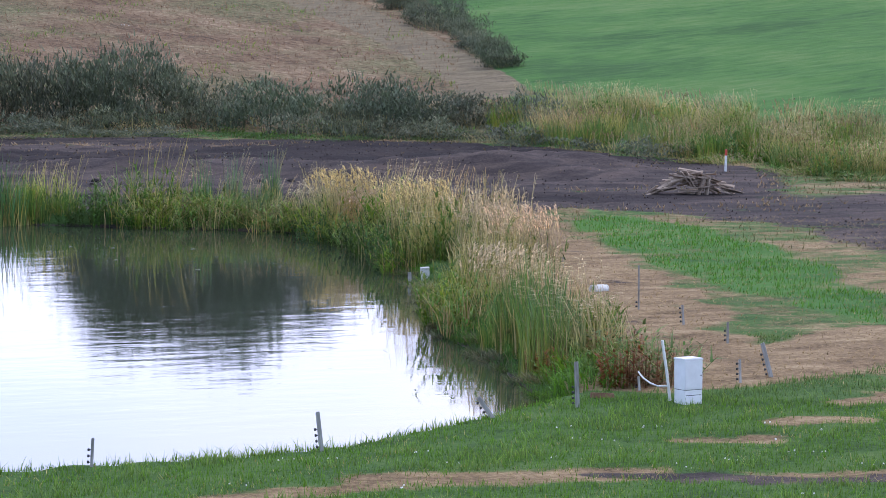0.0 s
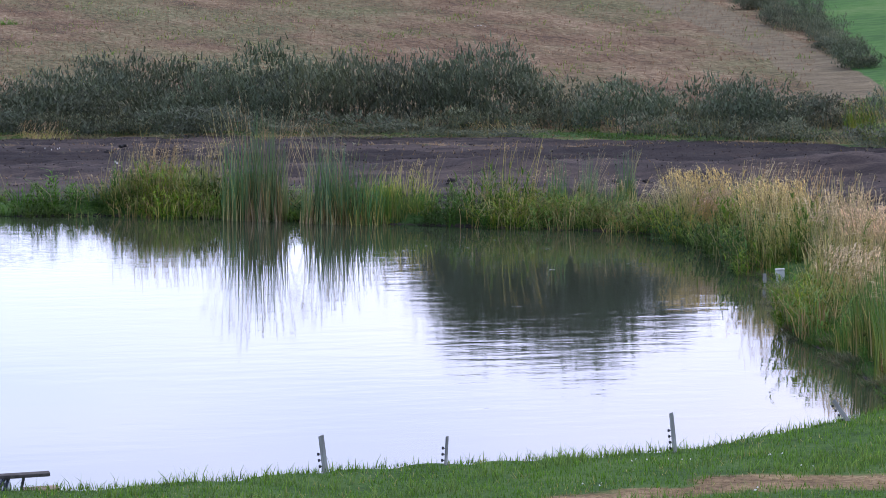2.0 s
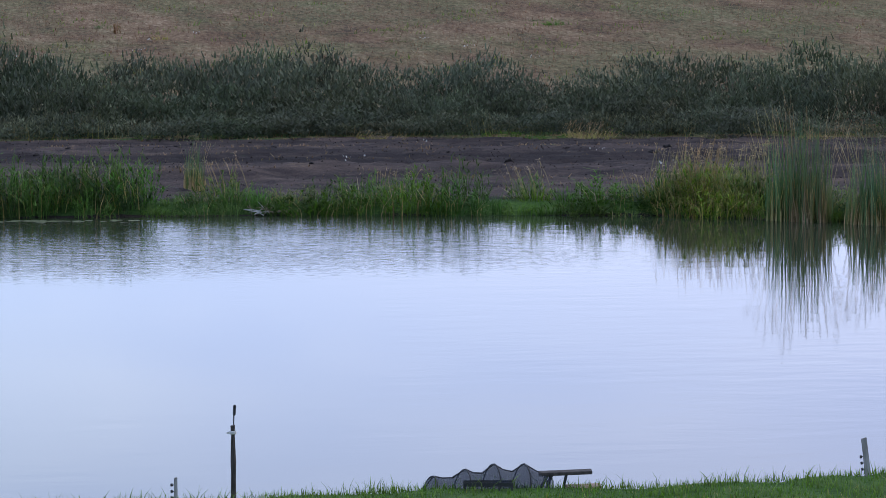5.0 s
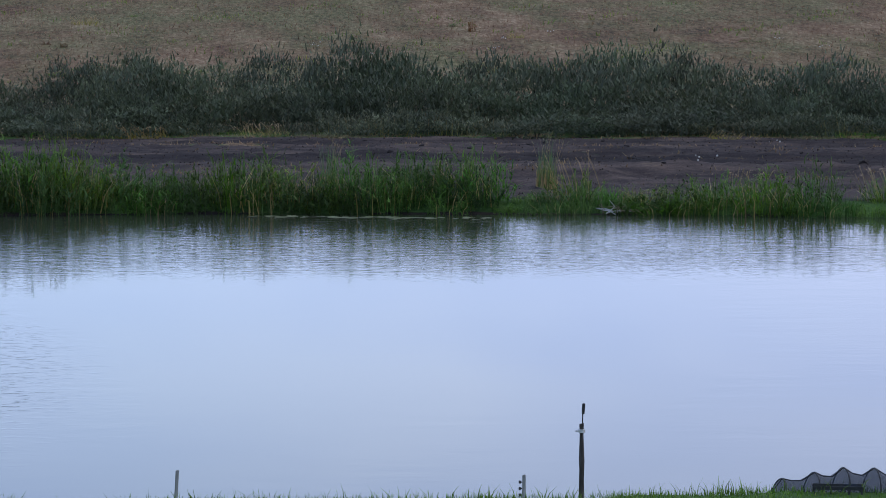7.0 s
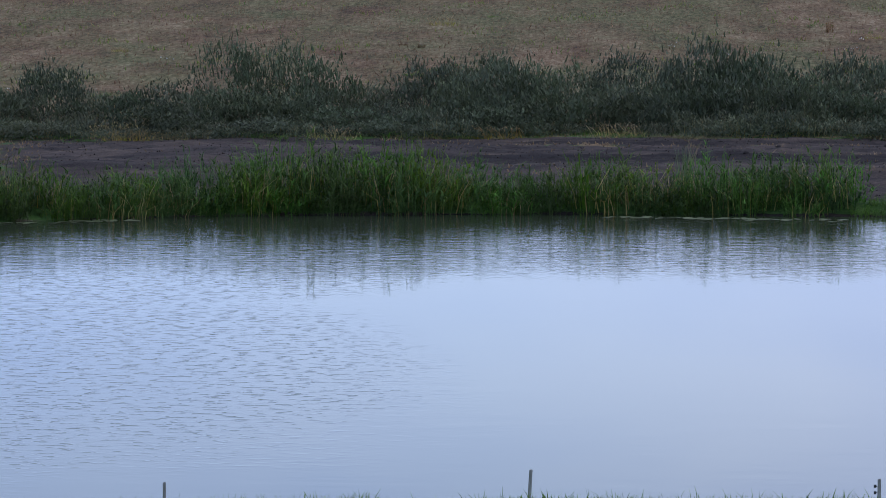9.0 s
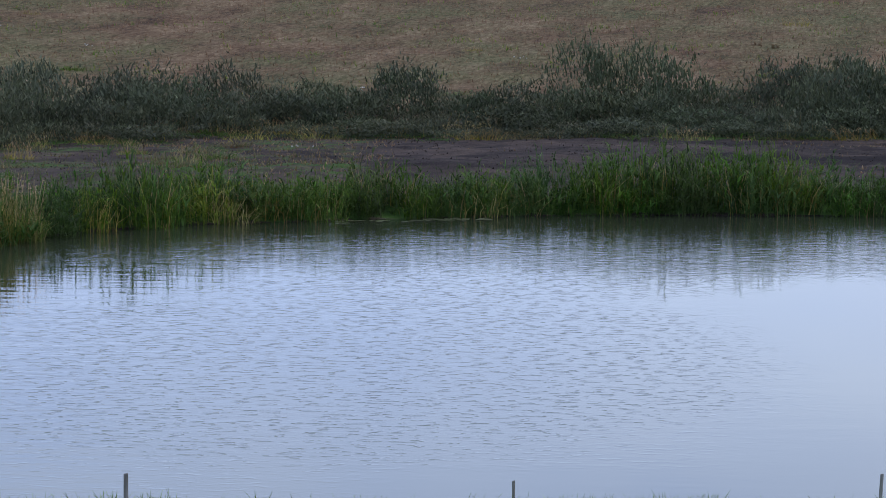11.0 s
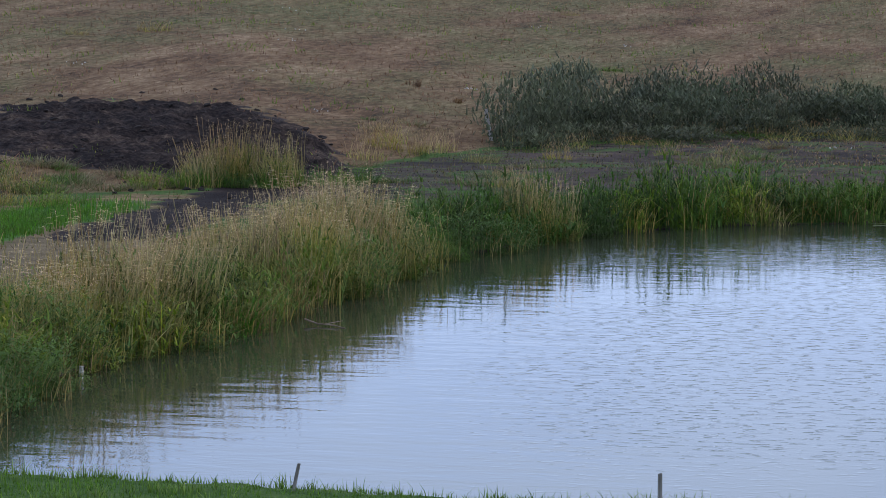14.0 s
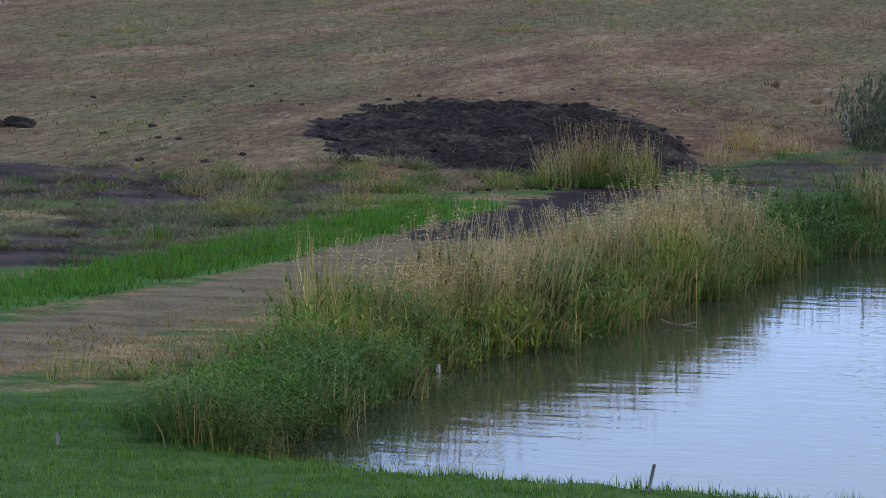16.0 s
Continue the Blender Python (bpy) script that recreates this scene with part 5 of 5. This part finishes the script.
can = new("jerry_can")
can.matrix_basis = pose(34.82, 80.2, 0.0, 4, -3, -20)
part("body", worn(box_bm(0.27, 0.22, 0.40, None, 0.02, 0.82), 0.004, 5), WHITE_DIRTY, can)
part("rim", box_bm(0.235, 0.195, 0.03, pose(0, 0, 0.395), 0.008), WHITE_DIRTY, can)
tagged(can, "white plastic tub standing at the reedy water's edge", "tub")
barrel = new("barrel")
barrel.matrix_basis = pose(36.39, 73.43, land_at(36.39, 73.43) + 0.05, 0, 0, 10)
part("drum", tube_bm([(-0.24, 0, 0), (-0.235, 0, 0), (-0.1, 0, 0), (0.1, 0, 0), (0.19, 0, 0), (0.20, 0, 0)], [0.085, 0.105, 0.115, 0.115, 0.10, 0.08], 16), WHITE_DIRTY, barrel, smooth=True)
part("rim", tube_bm([(0.195, 0, 0), (0.2, 0, 0), (0.225, 0, 0), (0.23, 0, 0)], [0.08, 0.106, 0.106, 0.08], 16), WHITE_DIRTY, barrel)
tagged(barrel, "white plastic drum lying on the mown straw", "drum")

# ---------------------------------------------------------------- boards, stake
def wood_pile(cx, cy):
    root = new("wood_pile")
    z = land_at(cx, cy)
    root.matrix_basis = pose(cx, cy, z, 0, 0, -27)
    r = random.Random(11)
    for k in range(76):
        u = r.uniform(-1, 1)
        top = 0.80 * max(0.0, 1 - abs(u - 0.12) ** 1.3 * 1.02)
        level = top * r.random() ** 0.6
        L, wd, th = r.uniform(0.35, 0.95), r.uniform(0.12, 0.26), r.uniform(0.025, 0.05)
        m = pose(u * 1.45, r.uniform(-0.65, 0.5) * (1 - level * 0.5), level + 0.02, r.uniform(-22, 22), r.uniform(-14, 14) + 26 * u, r.uniform(-45, 45))
        part("plank", worn(box_bm(L, wd, th, m, 0.006), 0.006, k), BARK_BOARD, root)
    for k, (u, lev, tilt) in enumerate(((-0.12, 0.5, 52), (0.02, 0.5, 60), (0.42, 0.3, -70), (0.62, 0.28, -82))):
        part("plank", worn(box_bm(0.75, 0.24, 0.04, pose(u, -0.45, lev, 14, tilt, 12), 0.006), 0.006, 90 + k), BARK_BOARD, root)
    tagged(root, "heap of broken grey-brown boards dumped on bare earth", "wood pile")


wood_pile(55.6, 105.2)
stake = new("survey_stake")
stake.matrix_basis = pose(STAKE[0], STAKE[1], land_at(STAKE[0], STAKE[1]), 0, 1, -28)
sh = STAKE[2] - land_at(STAKE[0], STAKE[1])
part("shaft", box_bm(0.095, 0.05, sh * 0.72 + 0.2, pose(0, 0, -0.2), 0.006), WHITE_DIRTY, stake, "white painted shaft")
part("tip", box_bm(0.097, 0.052, sh * 0.28, pose(0, 0, sh * 0.72), 0.006), RED_PAINT, stake, "red painted tip")
tagged(stake, "white survey stake with a red top in black earth", "stake")

# ---------------------------------------------------------------- keep net and little jetty on the near bank
def net_material():
    m, n, l, b = shader("dark_netting")
    b.inputs["Base Color"].default_value = (0.035, 0.045, 0.065, 1)
    b.inputs["Roughness"].default_value = 0.8
    tc = n.new("ShaderNodeTexCoord")
    v = noise_node(n, l, 30.0, 3, 0.6, tc.outputs["Object"])
    t = n.new("ShaderNodeBsdfTransparent")
    ms = n.new("ShaderNodeMixShader")
    l.new(maths(n, l, "MULTIPLY_ADD", v, 0.35), ms.inputs[0])
    ms.inputs[0].links[0].from_node.inputs[2].default_value = 0.48
    l.new(t.outputs[0], ms.inputs[1])
    l.new(b.outputs[0], ms.inputs[2])
    l.new(ms.outputs[0], n["Material Output"].inputs[0])
    return m


def keep_net(x, y, turn):
    root = new("keep_net")
    z = land_at(x, y)
    root.matrix_basis = pose(x, y, z + 0.05, 0, 0, turn) @ Matrix.Diagonal((1, 1, 1.12, 1))
    net = net_material()
    hoops = [(0.14, 0.27, 0.20), (0.62, 0.36, 0.24), (1.05, 0.43, 0.26), (1.50, 0.43, 0.26)]
    stations = [(-0.06, 0.02, 0.05)]
    for (xa, ha, wa), (xb, hb, wb) in zip(hoops, hoops[1:]):
        stations += [(xa, ha, wa), (xa * 0.72 + xb * 0.28, 0.82 * (ha * 0.72 + hb * 0.28), wa), (xa * 0.4 + xb * 0.6, 0.76 * (ha * 0.4 + hb * 0.6), wb)]
    stations += [hoops[-1], (1.68, 0.33, 0.22), (1.9, 0.25, 0.16)]
    bm = bmesh.new()
    rows = []
    for sx, hh, ww in stations:
        rows.append([bm.verts.new((sx + 0.06 * math.sin(a) - 0.55 * ww * math.cos(a), ww * math.cos(a), hh * math.sin(a) - 0.03)) for a in (math.pi * k / 12 for k in range(13))])
    for a, b in zip(rows, rows[1:]):
        for k in range(12):
            bm.faces.new((a[k], a[k + 1], b[k + 1], b[k]))
    part("netting", bm, net, root, "dark see-through netting", True)
    for sx, hh, ww in hoops:
        part("hoop", tube_bm([(sx + 0.06 * math.sin(a) - 0.55 * ww * math.cos(a), ww * math.cos(a), hh * math.sin(a) - 0.03) for a in (math.pi * k / 14 for k in range(15))], 0.011, 6), BLACK_PLASTIC, root)
    part("ridge_rope", tube_bm([(sx + 0.06, 0, hh - 0.024) for sx, hh, ww in stations], 0.010, 6), BLACK_PLASTIC, root)
    tagged(root, "dark hooped fishing keep net stretched out on the grass", "net")
    crate = new("crate")
    crate.matrix_basis = root.matrix_basis @ pose(1.02, -0.32, 0.0)
    part("bottom", box_bm(0.74, 0.28, 0.02, pose(0, 0, 0), 0.003), BLACK_PLASTIC, crate)
    for sy in (-0.13, 0.13):
        part("rail", box_bm(0.74, 0.02, 0.05, pose(0, sy, 0.16), 0.003), BLACK_PLASTIC, crate)
        part("side", box_bm(0.72, 0.012, 0.07, pose(0, sy, 0.02), 0.003), BLACK_PLASTIC, crate)
    for sx in (-0.35, -0.1, 0.16, 0.35):
        for sy in (-0.13, 0.13):
            part("upright", box_bm(0.025, 0.025, 0.2, pose(sx, sy, 0.0), 0.003), BLACK_PLASTIC, crate)
    tagged(crate, "low black open crate in front of the keep net", "crate")
    bench = new("jetty_plank")
    bench.matrix_basis = root.matrix_basis @ pose(2.12, 0.05, 0.0)
    part("plank", worn(box_bm(0.80, 0.24, 0.045, pose(0.05, 0, 0.255, 0, -2, 0), 0.006), 0.003, 2), DARK_WOOD, bench)
    for sx, tilt in ((-0.36, 28), (-0.27, 24), (-0.16, -20), (0.0, 14)):
        for sy in (-0.1, 0.1):
            part("leg", box_bm(0.03, 0.03, 0.30, pose(sx, sy, -0.02, 0, tilt, 0), 0.003), BLACK_PLASTIC, bench)
    tagged(bench, "dark wooden plank on thin slanted legs at the shore", "jetty")
    slab = part("slab", worn(box_bm(0.55, 0.3, 0.11, None, 0.012), 0.006, 4), BARK_BOARD)
    slab.matrix_basis = root.matrix_basis @ pose(2.44, 0.02, 0.0, 0, -2, 4)
    tagged(slab, "weathered tan wooden slab under the plank", "board")


keep_net(7.45, 50.43, -9)

# ---------------------------------------------------------------- in and on the water
for k, (x, y, top, lean, wd) in enumerate(WATER_STAKES):
    root = new("water_stake")
    root.matrix_basis = pose(x, y, 0, 0, lean, math.degrees(math.atan2(-x, y)))
    part("shaft", worn(tube_bm([(0, 0, -0.5), (0.004, 0, top * 0.5), (0, 0, top - 0.01), (0, 0, top)], [wd * 0.5, wd * 0.5, wd * 0.46, wd * 0.3], 9), 0.003, k), WHITE_DIRTY if k == 0 else GREY_WOOD, root)
    part("ring", tube_bm([(0, 0, 0.04), (0, 0, 0.045), (0, 0, 0.06), (0, 0, 0.065)], [wd * 0.5, wd * 0.56, wd * 0.56, wd * 0.5], 9), DARK_WOOD, root, "dark wet ring at the waterline")
    tagged(root, "short pale stake standing in the water by the reeds", "stake", "stakes in the water")

brush = new("brushwood")
brush.matrix_basis = pose(11.45, 112.9, 0.05)
rb = random.Random(5)
for k in range(20):
    a, L = rb.uniform(-0.5, 3.6), rb.uniform(0.35, 0.85)
    p0 = Vector((rb.uniform(-0.35, 0.35), rb.uniform(-0.2, 0.2), rb.uniform(-0.03, 0.12)))
    p2 = p0 + Vector((math.cos(a) * L, -0.15 * rb.random(), abs(math.sin(a)) * L * 0.55))
    p1 = (p0 + p2) / 2 + Vector((0, 0, rb.uniform(-0.02, 0.08)))
    part("twig", tube_bm([p0, p1, p2], [0.018, 0.014, 0.006], 5), BARK_BOARD if k % 3 else WHITE_DIRTY, brush)
tagged(brush, "pile of bleached brushwood at the foot of the reeds", "brushwood")

branch = new("branch")
branch.matrix_basis = pose(-26.1, 72.6, 0.02)
part("stem", tube_bm([(-0.5, 0.3, 0.10), (-0.1, 0.05, 0.03), (0.35, -0.1, 0.02), (0.7, -0.3, -0.02)], [0.02, 0.018, 0.014, 0.008], 6), BARK_BOARD, branch)
part("twig", tube_bm([(0.1, 0.0, 0.03), (0.3, 0.15, 0.07), (0.45, 0.2, 0.10)], [0.012, 0.009, 0.005], 5), BARK_BOARD, branch)
tagged(branch, "bare pale branch lying in the water by the bank", "branch")

LILY = plain("lily_pad", (0.09, 0.12, 0.05), (0.26, 0.28, 0.16), 0.35, 6)
pad_mesh = None
for k in range(86):
    u = rng.random()
    if k < 48:
        x, y = -0.5 + 7.6 * u + rng.normal(0, 0.2), 112.6 - 1.4 * u + rng.normal(0, 0.28)
    elif k >= 74:
        x, y = 29.5 + 4.5 * rng.random(), 86 + 12 * u
    else:
        x, y = -20.2 + 4.6 * u, 108.1 + 2.2 * u + rng.normal(0, 0.3)
    if pad_mesh is None:
        b = bmesh.new()
        ring = [b.verts.new((0.17 * math.cos(a), 0.17 * math.sin(a), 0.004 * math.sin(3 * a))) for a in (0.25 + (2 * math.pi - 0.5) * i / 15 for i in range(16))]
        b.faces.new([b.verts.new((0.02, 0, 0))] + ring)
        bmesh.ops.solidify(b, geom=b.faces[:], thickness=0.006)
        first = part("lily_pad", b, LILY)
        pad_mesh = first.data
        ob = first
    else:
        ob = new("lily_pad", pad_mesh)
    s = (0.7 + 0.9 * rng.random()) * (0.28 if k >= 74 else 1.0)
    ob.matrix_basis = pose(x, y, 0.012, rng.normal(0, 1.5), rng.normal(0, 1.5), rng.random() * 360)
    ob.scale = (s, s, 1)
    tagged(ob, "flat green lily pad floating on the pond", "lily pad", "lily pads")

# ---------------------------------------------------------------- clods, flowers and weeds
def clod(x, y, s, seed, mesh=[]):
    if len(mesh) < 4:
        b = bmesh.new()
        bmesh.ops.create_icosphere(b, subdivisions=2, radius=0.5)
        for v in b.verts:
            v.co *= 0.72 + 0.55 * noise.noise(v.co * 2.6 + Vector((seed * 3.1, 0, 0)))  + 0.2 * noise.noise(v.co * 7 + Vector((seed, 2, 0)))
            v.co.z *= 0.6
        ob = part("earth_clod", b, CLOD)
        mesh.append(ob.data)
    else:
        ob = new("earth_clod", mesh[seed % 4])
    ob.matrix_basis = pose(x, y, land_at(x, y) + max(0.0, float(heap_lift(np.array([x]), np.array([y]))[0])) + 0.1 * s, 0, 0, seed * 77)
    ob.scale = (s * 1.3, s, s)
    tagged(ob, "lump of black earth lying on the bare ground", "earth clod", "earth clods")


for k, (x, y, s) in enumerate(((-71.4, 120.5, 1.3), (-72.3, 120.0, 1.1), (-57.0, 109.8, 0.8), (-59.3, 125.4, 0.6), (-60.0, 127.5, 0.7), (-58.0, 121.5, 0.8), (-55.6, 117.5, 0.9), (-54.2, 114.8, 0.7))):
    clod(x, y, s, k)
for k in range(230):
    a, q = rng.random() * 6.283, 1.12 * rng.random() ** 0.45
    lx, ly = math.cos(a) * q * 6.9, math.sin(a) * q * 14.5
    clod(HEAP[0] + lx * 0.92 - ly * 0.40, HEAP[1] + lx * 0.40 + ly * 0.92, 0.10 + 0.28 * rng.random() ** 2, 10 + k)
for k in range(36):
    a, d = 30 * rng.random() - 3, 118 + 42 * rng.random()
    clod(d * math.sin(radians(a)), d * math.cos(radians(a)), 0.2 + 0.35 * rng.random() ** 2, 200 + k)
for k in range(36):
    a, d = -30 + 9 * rng.random(), 112 + 50 * rng.random()
    clod(d * math.sin(radians(a)), d * math.cos(radians(a)), 0.15 + 0.25 * rng.random(), 400 + k)

# withered stalks standing in the stubble
for x, y, h in ((13.5, 227.0, 1.15), (-12.5, 214.0, 0.5), (-13.6, 215.2, 0.45), (-40.4, 176.0, 0.6), (-30.5, 178.5, 0.45), (-54.3, 165.0, 0.7), (24.6, 205.0, 0.5), (-50.3, 160.0, 0.45)):
    put("dock", x, y, 0.8, "withered plants in the stubble", h)
for k in range(70):
    a, d = -32 + 54 * rng.random(), 150 + 95 * rng.random() ** 1.2
    x, y = d * math.sin(radians(a)), d * math.cos(radians(a))
    if float(zones(np.array([x]), np.array([y]))[3][0]) > 0.6:
        put(pick(weed_green=3, green=2, dry=1), x, y, 0.6 + 0.7 * rng.random(), "plants in the stubble", 0.35)
# thicket beside the field lane
for k in range(48):
    d = 192 + 70 * rng.random()
    lo, hi = 25.0 - (d - 185) * 0.041, 24.7 - (d - 185) * 0.018
    a = lo + 0.15 + (hi - lo) * rng.random()
    put(pick(weed_grey=4, weed=3, dry=1) if d < 240 else pick(weed=3, weed_grey=2), d * math.sin(radians(a)), d * math.cos(radians(a)), 0.8, "thicket beside the field lane", 0.45 + 0.35 * rng.random())


def blossoms(name, label, spots, size, spread, per):
    """Tiny pale flower heads, as one object."""
    p = np.repeat(np.array(spots, float), per, 0)
    p = p + rng.normal(0, 1, p.shape) * spread
    n = len(p)
    h = 0.10 + 0.08 * rng.random(n)
    base = np.c_[p[:, 0], p[:, 1], land(p[:, 0], p[:, 1]) + h * (size / 0.035)]
    v, f, c = blades(base, np.full(n, size), np.full(n, size * 1.3), np.full(n, size * 0.4), rng.random(n) * 6.28, np.full(n, 0.5), tints(n, (0.52, 0.52, 0.48), (0.62, 0.62, 0.60), 0.1),
                     tints(n, (0.52, 0.52, 0.48), (0.62, 0.62, 0.6), 0.1), 1, taper=0.3)
    tagged(new(name, fast_mesh(name, v, f, FOLIAGE, c)), label, "flowers", kind="stuff")


lawn_spots = []
for k in range(40):
    a, d = radians(20 + 11 * rng.random() ** 0.7), 46.5 + 12 * rng.random()
    if on_lawn(np.array([d * math.sin(a)]), np.array([d * math.cos(a)]))[0]:
        lawn_spots.append((d * math.sin(a), d * math.cos(a)))
blossoms("lawn_flowers", "small white clover and yarrow heads in the lawn", lawn_spots, 0.022, (0.14, 0.10), 3)
field_spots = []
for k in range(46):
    a, d = radians(-31 + 50 * rng.random()), 130 + 100 * rng.random()
    field_spots.append((d * math.sin(a), d * math.cos(a)))
blossoms("field_flowers", "pale flower heads scattered over the stubble field", field_spots, 0.06, (0.35, 0.35), 5)
